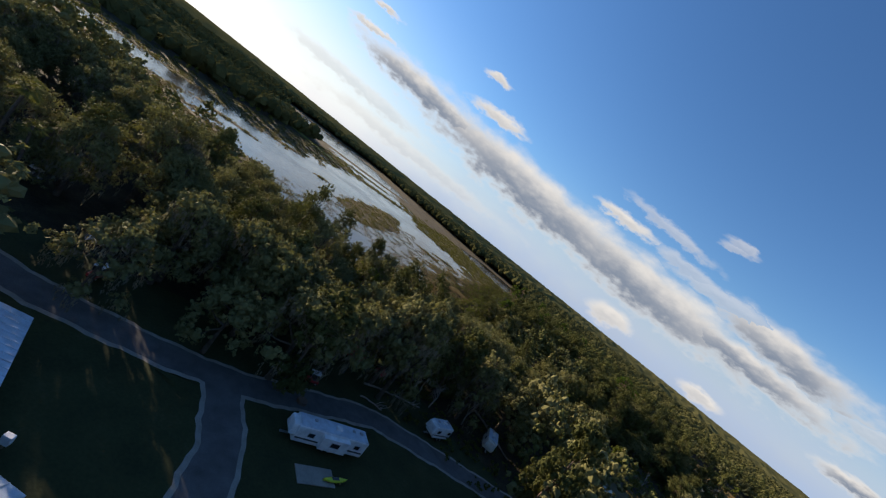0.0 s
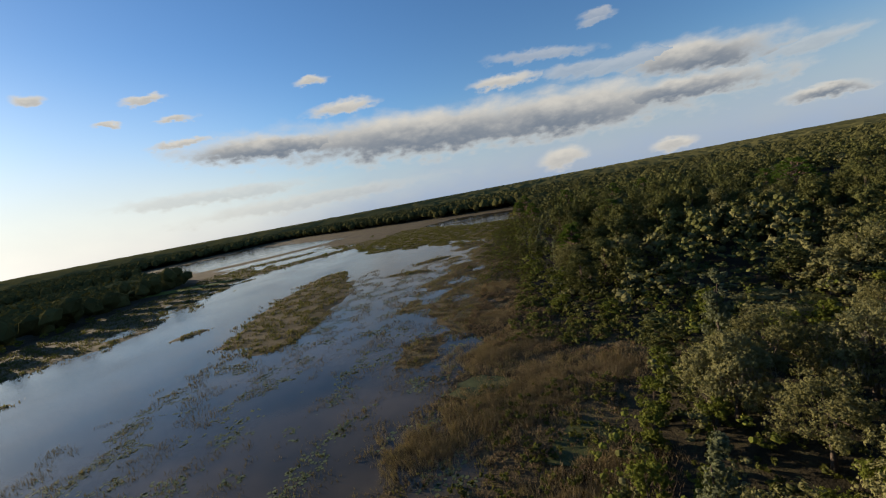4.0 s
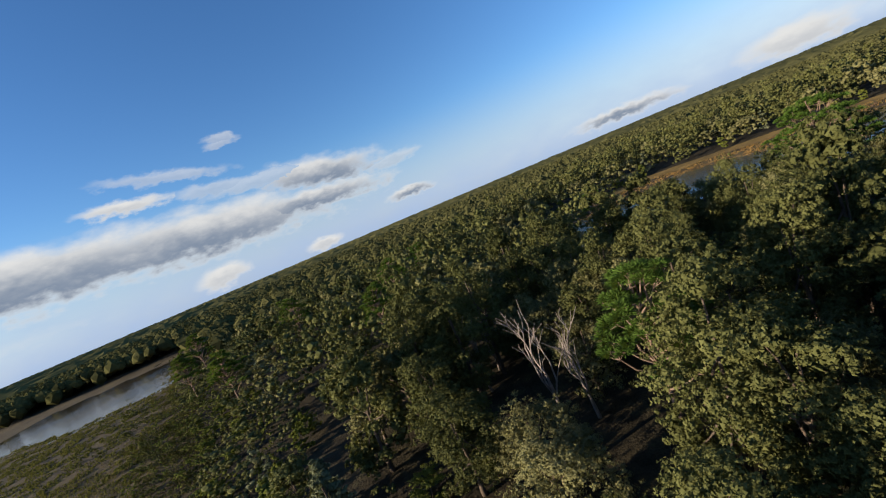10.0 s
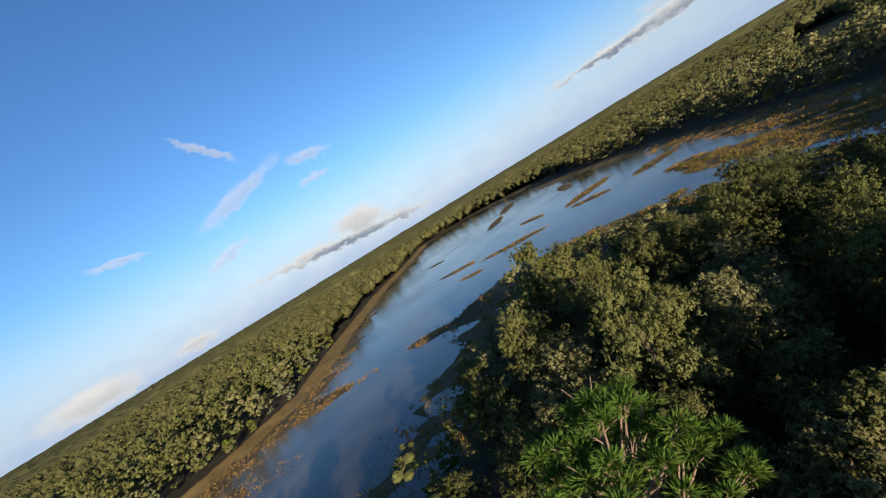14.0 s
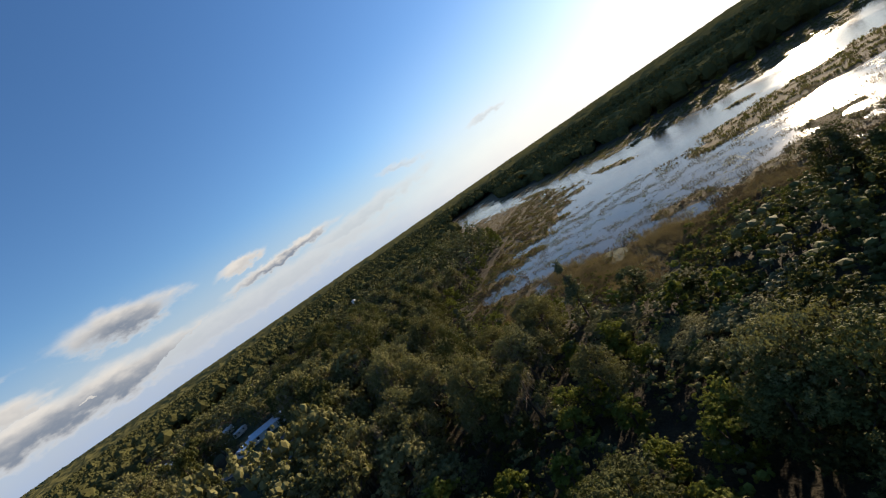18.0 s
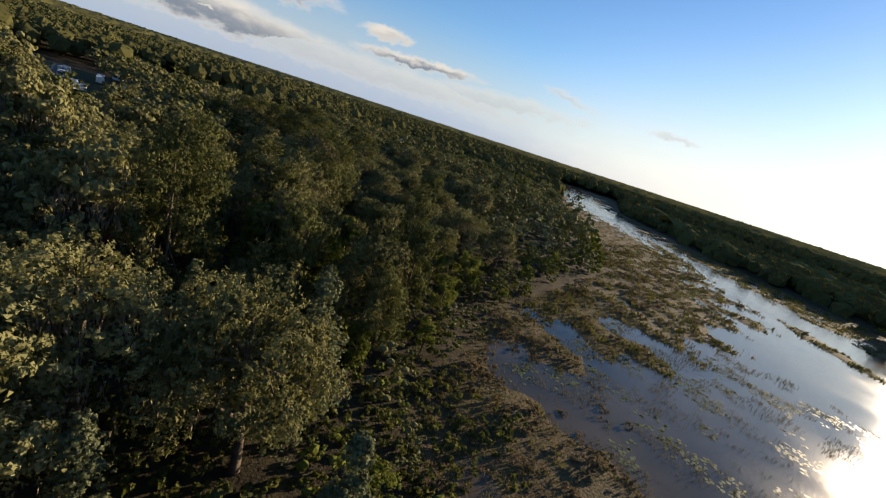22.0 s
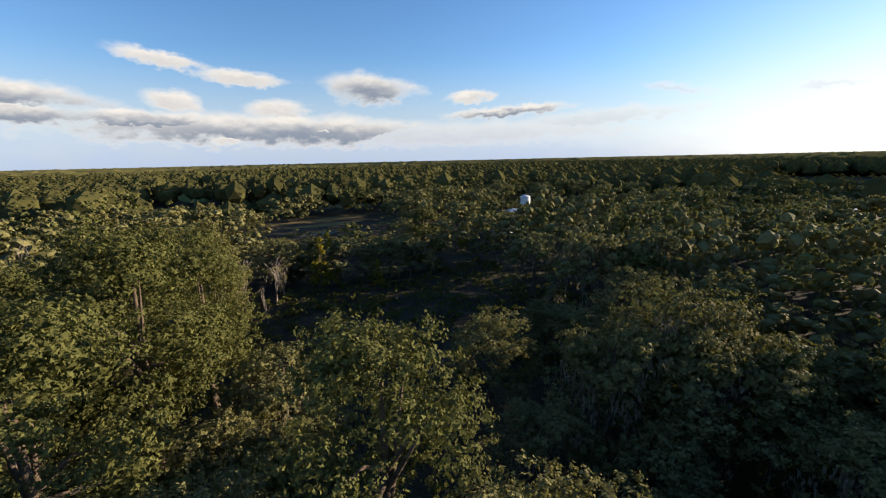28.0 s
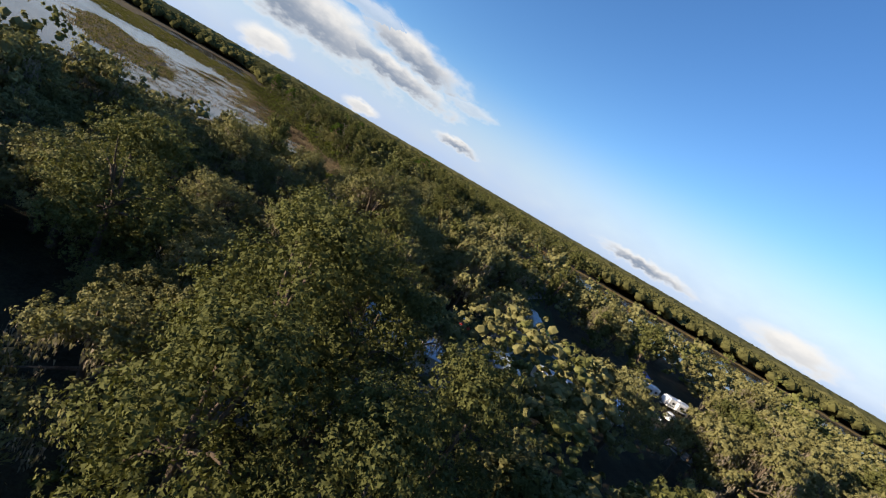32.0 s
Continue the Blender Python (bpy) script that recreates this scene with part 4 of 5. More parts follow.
brush(141, 500, (-56, -15, 200, 262), OLIVE, 0, 1.3, 0, "low dark brush under the trees", True)
brush(142, 420, (-64, -18, 116, 150), OLIVE, 0, 0.9, 0, "low dark brush under the trees", True)
brush(143, 260, (40, 74, 176, 236), OLIVE, 0, 1.1, 0, "olive brush round the pond", True)
brush(144, 90, (44, 76, 172, 198), SHRUB, 0, 0.9, 0, "orange brown brush round the pond", True)
brush(140, 520, (-60, 30, 145, 186), OLIVE, 0, 0.9, 0, "low dark brush under the trees", True)
brush(138, 700, (-105, 30, 95, 135), OLIVE, 0, 0.9, 0, "low dark brush under the trees", True)


def green_sheet(name, cx, cy, a, b, turn, mat, label, category, lift=0.05, level=None):
    """A patch of ground cover with an uneven rim that lies on the ground."""
    t = np.arange(48) / 48 * 2 * math.pi
    rim = 1 + 0.12 * np.sin(3 * t + cx) + 0.07 * np.sin(7 * t + cy)
    c, s = math.cos(radians(turn)), math.sin(radians(turn))
    vs, fs = [], []
    for k, q in enumerate((0.02, 0.25, 0.5, 0.75, 1.0)):
        u, v = np.cos(t) * a * q * rim, np.sin(t) * b * q * rim
        x, y = cx + u * c - v * s, cy + u * s + v * c
        z = terrain(x, y)[0] + lift if level is None else np.full(48, level)
        vs.append(np.stack([x, y, z], 1))
        for i in range(48):
            if k:
                o, p, j = (k - 1) * 48, k * 48, (i + 1) % 48
                fs += [(o + i, p + i, p + j), (o + i, p + j, o + j)]
    fs += [(0, i, i + 1) for i in range(1, 47)]
    return tagged(new(name, mesh_from(name, np.concatenate(vs), fs, [mat], smooth=True)), label, category, kind="structure")


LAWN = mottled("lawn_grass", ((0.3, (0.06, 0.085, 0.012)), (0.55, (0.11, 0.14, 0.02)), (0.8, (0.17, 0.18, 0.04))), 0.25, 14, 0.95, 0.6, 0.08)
# camp grass: a little over a third of LAWN's tone throughout
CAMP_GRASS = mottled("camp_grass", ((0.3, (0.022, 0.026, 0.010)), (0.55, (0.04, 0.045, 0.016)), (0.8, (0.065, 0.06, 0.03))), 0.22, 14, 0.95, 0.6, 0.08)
STRAW = mottled("dry_meadow", ((0.3, (0.10, 0.07, 0.022)), (0.55, (0.20, 0.13, 0.04)), (0.8, (0.26, 0.19, 0.07))), 0.15, 14, 0.95, 0.6, 0.1)
ALGAE = mottled("duckweed", ((0.35, (0.035, 0.04, 0.012)), (0.55, (0.06, 0.068, 0.02)), (0.75, (0.09, 0.10, 0.035))), 0.5, 8, 0.7, 0.2, 0.02)
green_sheet("lawn", -203, 70, 13, 6, 40, LAWN, "bright green mown lawn by the marsh", "lawn")
green_sheet("lawn", -330, 352, 60, 9, 25, LAWN, "bright green mown lawn on the far shore", "lawn", 0.15)
green_sheet("lawn", -207, -56, 13, 9, 0, LAWN, "bright green lawn with a water tank", "lawn")
green_sheet("lawn", -100, -200, 17, 18, 15, LAWN, "bright green lawn between dark trees", "lawn")
green_sheet("lawn", -103, -310, 11, 60, 6, LAWN, "far green lawn between dark trees", "lawn")
green_sheet("meadow", -150, -116, 22, 5, 8, STRAW, "orange brown dry meadow", "meadow")
green_sheet("meadow", -148, -101, 16, 4, 0, STRAW, "orange brown dry meadow", "meadow")
green_sheet("meadow", -156, -170, 40, 9, -17, STRAW, "orange brown dry meadow", "meadow", 0.08)
green_sheet("meadow", 118, -70, 23, 130, 16, STRAW, "long dry meadow between the trees", "meadow")
green_sheet("meadow", 180, 420, 30, 7, -25, STRAW, "dry meadow behind the woods of the pond", "meadow")
green_sheet("camp_lawn", -38, 59, 33, 17, 35, CAMP_GRASS, "dark grass of the campground", "lawn", 0.04)
green_sheet("camp_lawn", -16, 87, 26, 17, 40, CAMP_GRASS, "dark grass of the campground", "lawn", 0.03)
green_sheet("camp_lawn", -44, -40, 24, 68, 0, CAMP_GRASS, "dark grass of the caravan park", "lawn", 0.05)
green_sheet("pool_scum", -60, 186, 5.2, 3.4, 20, ALGAE, "olive green duckweed over a small pool", "duckweed", level=0.4)
green_sheet("pool_scum", -45, 170, 5, 3.4, 50, ALGAE, "olive green duckweed over a small pool", "duckweed", level=0.4)
green_sheet("bog", 38, 197, 12, 9, 20, ALGAE, "flat olive green bog in the shade of trees", "bog", 0.06)
green_sheet("small_pond", -145, -84, 12, 4, 10, WATER, "small pond that mirrors the sky", "pond", 0.05)
green_sheet("small_pond", -136, -60, 3, 2.4, 10, WATER, "small pond that mirrors the sky", "pond", 0.05)


# ---- single trees ----
def bare_tree(seed, height, spread, girth, forks=3, wood=DEADWOOD):
    """Trunk and branches without leaves, forking outward."""
    rng = np.random.default_rng(seed)
    pieces = []

    def grow(p, d, length, r, level):
        mid = p + d * length * 0.5 + rng.normal(0, 0.05, 3) * length
        end = p + d * length + rng.normal(0, 0.06, 3) * length
        pieces.append(tube([p, mid, end], [r, r * 0.8, r * 0.58], 6 if level < 2 else 4))
        if level < forks:
            for _ in range(3 if level else 4):
                nd = d * 0.75 + unit(rng, 1)[0] * spread * (0.6 + 0.15 * level) + (0, 0, 0.18)
                grow(end if rng.uniform() < 0.6 else mid, nd / np.linalg.norm(nd), length * rng.uniform(0.5, 0.8), r * 0.55, level + 1)

    grow(np.array([0, 0, -0.2]), np.array([0.05, 0.03, 1.0]), height * 0.42, girth, 0)
    return welded(pieces)


def single(name, label, x, y, parts, turn=0, scale=1.0, category="tree", group=""):
    ob = new(name)
    ob.empty_display_size = 0.5
    ob.matrix_world = Matrix.Translation((x, y, float(terrain(np.array(float(x)), np.array(float(y)))[0]) - 0.05)) @ pose(0, 0, 0, 0, 0, turn) @ Matrix.Diagonal((scale, scale, scale, 1))
    for nm, me in parts:
        tagged(part(nm, me, ob), kind="stuff" if nm == "hanging_moss" else "")
    return tagged(ob, label, category, group)


def pine_kit(seed, height, width, low, clumps):
    """A slash pine: a bare leaning stem, pale limbs and needle clumps at their ends."""
    rng = np.random.default_rng(seed)
    stem = np.array([[0.5 * math.sin(2.2 * t), 0.35 * t, height * 0.86 * t - 0.2] for t in np.linspace(0, 1, 9)])
    limbs, tufts = [tube(stem, 0.34 - 0.26 * np.linspace(0, 1, 9), 8)], []
    for i in range(clumps):
        a, q = i * 2.4 + rng.uniform(-0.3, 0.3), math.sqrt((i + 0.6) / clumps)
        end = np.array([math.cos(a) * q * width / 2, math.sin(a) * q * width / 2, low + (height - low) * (0.98 - 0.62 * q ** 2.0) - rng.uniform(0, 0.1) * height * (i % 3 == 0)])
        k = np.clip((end[2] - height * 0.16) / height, 0.32, 0.86)
        root = np.array([np.interp(k / 0.86, np.linspace(0, 1, 9), stem[:, c]) for c in range(3)])
        bend = (root + end) / 2 + rng.normal(0, 0.35, 3) - (0, 0, 0.3)
        limbs.append(tube([root, bend, end], [0.13, 0.09, 0.035], 5))
        for _ in range(3):
            tip = end + rng.normal(0, 0.55, 3)
            limbs.append(tube([bend * 0.4 + end * 0.6, tip], [0.05, 0.02], 4))
        tufts.append((*end, rng.uniform(0.75, 1.25)))
        tufts.append((*(end + rng.normal(0, 0.9, 3) * (1, 1, 0.4)), rng.uniform(0.6, 0.95)))
    p = np.array(tufts)
    which = np.repeat(np.arange(len(p)), 240)
    d = unit(rng, len(which))
    d[:, 2] = np.abs(d[:, 2]) * 0.9 - 0.1
    c = p[which, :3] + d * p[which, 3:4] * rng.uniform(0.3, 1.0, len(which))[:, None] * (1, 1, 0.6)
    w = np.cross(d, unit(rng, len(which))) * 0.08
    crown = np.stack([c - w, c + w, c + d * 0.45], 1).reshape(-1, 3)
    return [("trunk", mesh_from("pine_trunk", *welded(limbs), [PINE_BARK], smooth=True)), ("crown", mesh_from("pine_crown", crown, np.arange(len(crown)).reshape(-1, 3), [PINE]))]


PINE_BARK = mottled("pine_bark", ((0.3, (0.10, 0.066, 0.045)), (0.55, (0.2, 0.14, 0.10)), (0.8, (0.30, 0.225, 0.17))), 1.4, 9, 0.95, 0.8)
single("slash_pine", "tall slash pine with an open green crown by the pond", 40.0, 290.0, pine_kit(201, 22.5, 13.5, 8.0, 58), 30)
for i, (x, y, h) in enumerate(((-38, 263, 15), (-21, 288, 19), (-20, 352, 19), (-6, 372, 21), (-62, 420, 18), (-58, 452, 20), (14, 390, 20), (-30, 398, 21), (60, 352, 17), (-52, 384, 17))):
    single("slash_pine", "green slash pine standing among hardwoods", x, y, pine_kit(210 + i, h, h * 0.42, h * 0.35, 34), i * 50, group="slash pines of the woods")

hero_rng = np.random.default_rng(230)
hero_plan = lobe_plan(hero_rng, "dome", 34, 13, 4, 16.5)
hero_parts = [("trunk", mesh_from("hero_trunk", *limb_arrays(hero_rng, hero_plan, 16.5, 4, 0.5, 12), [BARK], smooth=True)),
              ("crown", mesh_from("hero_crown", *crown_arrays(hero_rng, hero_plan, 380, 0.13, None, solid=0.6), [OAK])),
              ("hanging_moss", mesh_from("hero_moss", *moss_arrays(hero_rng, sorted(hero_plan, key=lambda q: -0.79 * q[0] - 0.6 * q[1])[:12], 130, 5.5), [MOSS]))]
single("mossy_oak", "old live oak curtained with long pale Spanish moss", -77, 74, hero_parts, 40, 1.22)
single("bare_tree", "bare grey forked dead tree in a dark gap", -82, 81, [("crown", mesh_from("bare_fork", *bare_tree(240, 12.0, 0.5, 0.22, 3), [DEADWOOD], smooth=True))], 20)
SPIRES = [tree_kit("spire_hero", 250 + i, "cone", 6.0 + i, 0.8, 15.5 + i, 46, 320, 0.115, SILVER, 0.24, solid=0.6) for i in range(2)]
for i, (x, y, s) in enumerate(((-26, 143.5, 0.72), (-40, 140, 0.98), (-36, 133, 0.8), (-21, 135, 0.6), (-16, 150, 0.62), (-47, 130, 0.7), (-10, 141, 0.55))):
    single("spire_tree", "narrow pointed silvery green tree at the marsh corner", x, y, SPIRES[i % 2], i * 70, s, group="spire trees")
BIG = tree_kit("big_hardwood", 260, "oval", 13, 3, 20.5, 56, 400, 0.12, HARDWOOD, 0.45, solid=0.6)
single("hardwood_tree", "large leaning broadleaf tree lit by low sun", -99, 27, BIG, 60)
for i, (x, y, sc) in enumerate(((-78.5, 91, 0.8), (-91, 99, 0.8), (-66, 86, 0.85), (-98, 103, 0.78), (-86, 95, 0.72), (-60, 82, 0.9), (-103, 95, 0.8), (-104, 84, 0.75))):
    plant(FINE_KITS[("oak", "moss", "hard")[i % 3]][i % 3], "live_oak", "sunlit grey green live oak beside a dark hollow", "oaks round the hollow", x, y, 0.6, i * 50, (sc, sc))
for i, (x, y, sc) in enumerate(((-103, 19, 0.85), (-110, 44, 0.85), (-97, 15, 0.8), (-96, 37, 0.9))):
    single("hardwood_tree", "tall sunlit broadleaf tree beside the dark clearing", x, y, BIG, 30 + i * 80, sc, group="tall trees by the clearing")
for i, (x, y, sc) in enumerate(((8.5, 210, 1.0), (-2, 189, 0.66), (-46, 76, 0.95), (-38, 82, 1.0), (-54, 68, 0.95), (-30, 98, 1.0), (-4, 122, 1.05), (-62, 74, 0.95), (-46, 30, 0.9), (-30, 26, 0.85))):
    plant(FINE_KITS["oak"][i % 3], "live_oak", "broad rounded live oak standing over its neighbours", "rounded oaks", x, y, 0.5, i * 40, (sc, sc * 1.08))
for i, (x, y, sc) in enumerate(((-47, 115, 1.75), (-59, 113, 1.6), (-54, 117, 1.2), (-66, 118, 1.25), (-78, 118, 1.1), (-49, 114, 1.7))):
    plant(FINE_KITS["fresh"][i % 3], "young_tree", "yellow green young tree rising among the oaks", "young trees among the oaks", x, y, 0.4, i * 65, (sc * 1.05, sc))
GOLDS = [tree_kit("gold_cypress", 270 + i, "cone", 4.2, 0.5, 10 + i, 24, 160, 0.13, GOLD, 0.16, solid=0.6) for i in range(2)]
for i, (x, y, s) in enumerate(((-123, -16, 1.15), (-125.5, -18.5, 1.0), (-133, -12, 0.62), (-164, -28, 0.75), (51, 180, 0.45), (51, 189, 0.32))):
    single("yellow_tree", "pointed tree with yellow autumn leaves", x, y, GOLDS[i % 2], i * 40, s, group="yellow trees")
BARE = [mesh_from("bare_crown", *bare_tree(280 + i, 11, 0.55, 0.16, 3), [DEADWOOD], smooth=True) for i in range(3)]
for i, (x, y, s) in enumerate(((-109, -11, 1.0), (-114, -13, 0.95), (-111, -4, 0.6), (-107, -14, 0.9), (-116, -16, 0.8), (-104, -20, 1.0), (-80, -24, 1.4), (-88, -18, 1.35), (-94, -10, 1.3), (-23, 302, 1.6), (-20, 299, 1.5), (-21, 318, 1.25), (-16, 322, 1.1), (-72, -14, 1.3), (48, 195, 0.55), (-10, 113, 1.0), (-92, 2, 1.3), (-84, -4, 1.3))):
    single("bare_tree", "bare pale grey tree among green ones", x, y, [("crown", BARE[i % 3])], i * 77, s, group="bare trees of the woods")
SHRUB_MESH = [mesh_from("shrub", *SHRUBS[i], [OLIVE]) for i in range(3)]
for i, (x, y, s) in enumerate(((-100, 486, 1.6), (-79, 410, 2.0), (-84, 440, 1.5), (-120, 470, 1.6), (-140, 500, 1.8), (-178, 470, 1.6), (-205, 520, 2.0), (-240, 560, 2.2), (-72, 395, 1.6), (-110, 440, 1.2))):
    single("shrub", "rounded dark green shrub alone on the marsh", x, y, [("foliage", SHRUB_MESH[i % 3])], i * 40, s, "shrub", "shrubs of the marsh")
PINK = leaf_material("pinkish_shrub", (0.16, 0.10, 0.07), (0.28, 0.18, 0.13), (0.40, 0.28, 0.20), 0.2, 0.9)
single("bare_shrub", "pinkish brown leafless shrub among dark trees", 68, 258, [("crown", mesh_from("pink_twigs", *shrub_arrays(290, 5.5, 5.0, 9, 120, 0.2), [PINK]))], 0, 1.6, "shrub")
for i, (x, y, sc) in enumerate(((-92, 28, 0.85), (-90, 18, 0.85), (-88, 39, 0.8), (-84, 8, 0.8), (-104, -3, 0.8), (-99, -14, 0.75), (-104, 7, 0.72))):
    single("hardwood_tree", "tall sunlit broadleaf tree beside the dark clearing", x, y, BIG, 100 + i * 70, sc, group="tall trees by the clearing")


# ---- campground and houses ----
def paint(name, colour, rough=0.45, spec=0.4, metal=0.0, dirt=0.25):
    m, n, l, b = material(name, rough, spec, metal)
    p = place(n)
    worn = tuple(c * (1 - dirt) * 0.9 + 0.02 * dirt for c in colour)
    tone = maths(n, l, "ADD", maths(n, l, "MULTIPLY", noise_node(n, l, 1.3, 5, p), 0.6), maths(n, l, "MULTIPLY", noise_node(n, l, 14, 4, p), 0.4))
    l.new(ramp(n, l, tone, ((0.35, worn), (0.6, colour))), b.inputs["Base Color"])
    return m


WHITE, CREAM, BLUE_GREY = paint("white_panel", (0.72, 0.73, 0.74)), paint("cream_panel", (0.62, 0.58, 0.50)), paint("pale_metal_roof", (0.55, 0.62, 0.70), 0.35, 0.5, 0.3)
DARK_GLASS, RUBBER, STEEL = paint("dark_glass", (0.02, 0.025, 0.03), 0.08, 0.6), paint("rubber", (0.02, 0.02, 0.02), 0.9, 0.2), paint("steel", (0.45, 0.45, 0.46), 0.35, 0.5, 0.8)
BROWN_ROOF, RED, BLUE_TARP, YELLOW = paint("brown_shingle", (0.16, 0.11, 0.08), 0.9, 0.2), paint("red_paint", (0.35, 0.03, 0.025), 0.4), paint("blue_tarp", (0.02, 0.07, 0.42), 0.6), paint("yellow_shell", (0.55, 0.62, 0.04), 0.4)
GRAPHITE, TAN = paint("dark_paint", (0.05, 0.055, 0.06), 0.35), paint("weathered_board", (0.30, 0.22, 0.15), 0.9, 0.2)
GRAVEL = mottled("gravel_road", ((0.3, (0.07, 0.064, 0.06)), (0.55, (0.115, 0.106, 0.1)), (0.8, (0.17, 0.16, 0.148))), 0.5, 16, 0.95, 0.5, 0.03)
SANDY = mottled("sandy_edge", ((0.3, (0.18, 0.16, 0.13)), (0.6, (0.30, 0.27, 0.23)), (0.8, (0.38, 0.35, 0.30))), 0.6, 12, 0.95, 0.4, 0.03)


def block(size, centre, bevel=0.03, taper=1.0, segments=2):
    """A bevelled box, its top drawn in by taper."""
    bm = bmesh.new()
    bmesh.ops.create_cube(bm, size=1)
    for v in bm.verts:
        k = taper if v.co.z > 0 else 1
        v.co = Vector((v.co.x * size[0] * k + centre[0], v.co.y * size[1] * k + centre[1], v.co.z * size[2] + centre[2]))
    if bevel:
        bmesh.ops.bevel(bm, geom=bm.edges[:], offset=bevel, segments=segments, affect="EDGES", profile=0.6)
    return bm


def drum(radius, depth, centre, axis="y", sides=20, top=1.0):
    bm = bmesh.new()
    bmesh.ops.create_cone(bm, cap_ends=True, segments=sides, radius1=radius, radius2=radius * top, depth=depth)
    turn = {"x": pose(0, 0, 0, 0, 90, 0), "y": pose(0, 0, 0, 90, 0, 0), "z": Matrix.Identity(4)}[axis]
    bmesh.ops.transform(bm, matrix=Matrix.Translation(centre) @ turn, verts=bm.verts[:])
    return bm


def piece(name, bm, mat, parent, label="", smooth=False):
    me = bpy.data.meshes.new(name)
    bm.to_mesh(me)
    bm.free()
    me.materials.append(mat)
    if smooth:
        me.polygons.foreach_set("use_smooth", np.ones(len(me.polygons), bool))
    return part(name, me, parent, label)


def level_at(x, y):
    return float(terrain(np.array(float(x)), np.array(float(y)))[0]) + 0.06


def base(name, x, y, turn, label, category, group=""):
    ob = new(name)
    ob.empty_display_size = 0.4
    ob.matrix_world = pose(x, y, level_at(x, y), 0, 0, turn)
    return tagged(ob, label, category, group)


def wheels(parent, spots, radius=0.34, width=0.22):
    for x, y in spots:
        w = piece("wheel", drum(radius, width, (x, y, radius)), RUBBER, parent)
        piece("rim", drum(radius * 0.6, width + 0.02, (x, y, radius)), STEEL, w)


def glazing(parent, spots):
    """Windows proud of a wall: x, y, z, width, height, wall normal axis."""
    for x, y, z, w, h, axis in spots:
        size = (w, 0.05, h) if axis == "y" else (0.05, w, h)
        win = piece("window", block(size, (x, y, z), 0.02), DARK_GLASS, parent)
        f = 0.06
        for dx, dz, sw, sh in ((0, h / 2, w + f, f), (0, -h / 2, w + f, f), (w / 2, 0, f, h), (-w / 2, 0, f, h)):
            c = (x + dx, y, z + dz) if axis == "y" else (x, y + dx, z + dz)
            piece("frame", block((sw, 0.08, sh) if axis == "y" else (0.08, sw, sh), c, 0.01, 1, 1), STEEL, win)


def travel_trailer(x, y, turn, length=8.0, wall=WHITE, stripe=GRAPHITE, slide=True, label="white travel trailer with a grey roof parked on grass"):
    o = base("travel_trailer", x, y, turn, label, "trailer", "trailers of the campground")
    L, W, H = length, 2.45, 2.35
    piece("body", block((L, W, H), (0, 0, 0.62 + H / 2), 0.14), wall, o)
    piece("roof", block((L - 0.3, W - 0.25, 0.1), (0, 0, 0.62 + H + 0.04), 0.04), BLUE_GREY, o)
    piece("nose", block((1.0, W - 0.1, 1.5), (-L / 2 - 0.3, 0, 2.1), 0.2, 0.85), wall, o)
    if slide:
        piece("slide_out", block((L * 0.38, 0.75, 1.85), (L * 0.02, -W / 2 - 0.34, 1.85), 0.05), wall, o)
        glazing(o, [(L * 0.02, -W / 2 - 0.73, 2.0, 1.3, 0.7, "y")])
    glazing(o, [(-L * 0.3, -W / 2 - 0.01, 2.0, 0.9, 0.6, "y"), (L * 0.36, -W / 2 - 0.01, 2.0, 0.8, 0.6, "y"), (-L * 0.2, W / 2 + 0.01, 2.0, 1.1, 0.7, "y"), (L * 0.3, W / 2 + 0.01, 2.0, 0.9, 0.6, "y"), (L / 2 + 0.01, 0, 2.1, 1.2, 0.7, "x")])
    d = piece("door", block((0.68, 0.06, 1.8), (L * 0.08, W / 2 + 0.01, 1.62), 0.02), CREAM, o)
    piece("handle", block((0.05, 0.06, 0.14), (L * 0.08 + 0.26, W / 2 + 0.06, 1.5), 0.01), STEEL, d)
    piece("stripe", block((L - 0.4, 0.02, 0.22), (0, -W / 2 - 0.012, 1.25), 0), stripe, o)
    piece("air_conditioner", block((0.95, 0.7, 0.3), (L * 0.05, 0, 3.2), 0.08, 0.85), WHITE, o)
    for k in (-0.28, 0.28, 0.4):
        piece("roof_vent", block((0.42, 0.42, 0.16), (L * k, 0.25, 3.13), 0.04), STEEL, o)
    wheels(o, [(sx, sy) for sx in (-0.45, 0.45) for sy in (-1.08, 1.08)])
    piece("hitch", block((1.2, 0.3, 0.12), (-L / 2 - 0.7, 0, 0.55), 0.02), STEEL, o)
    for sx in (-0.4, 0.4):
        piece("jack", block((0.08, 0.08, 0.62), (L * sx, 0.8, 0.31), 0.01), STEEL, o)
    return o


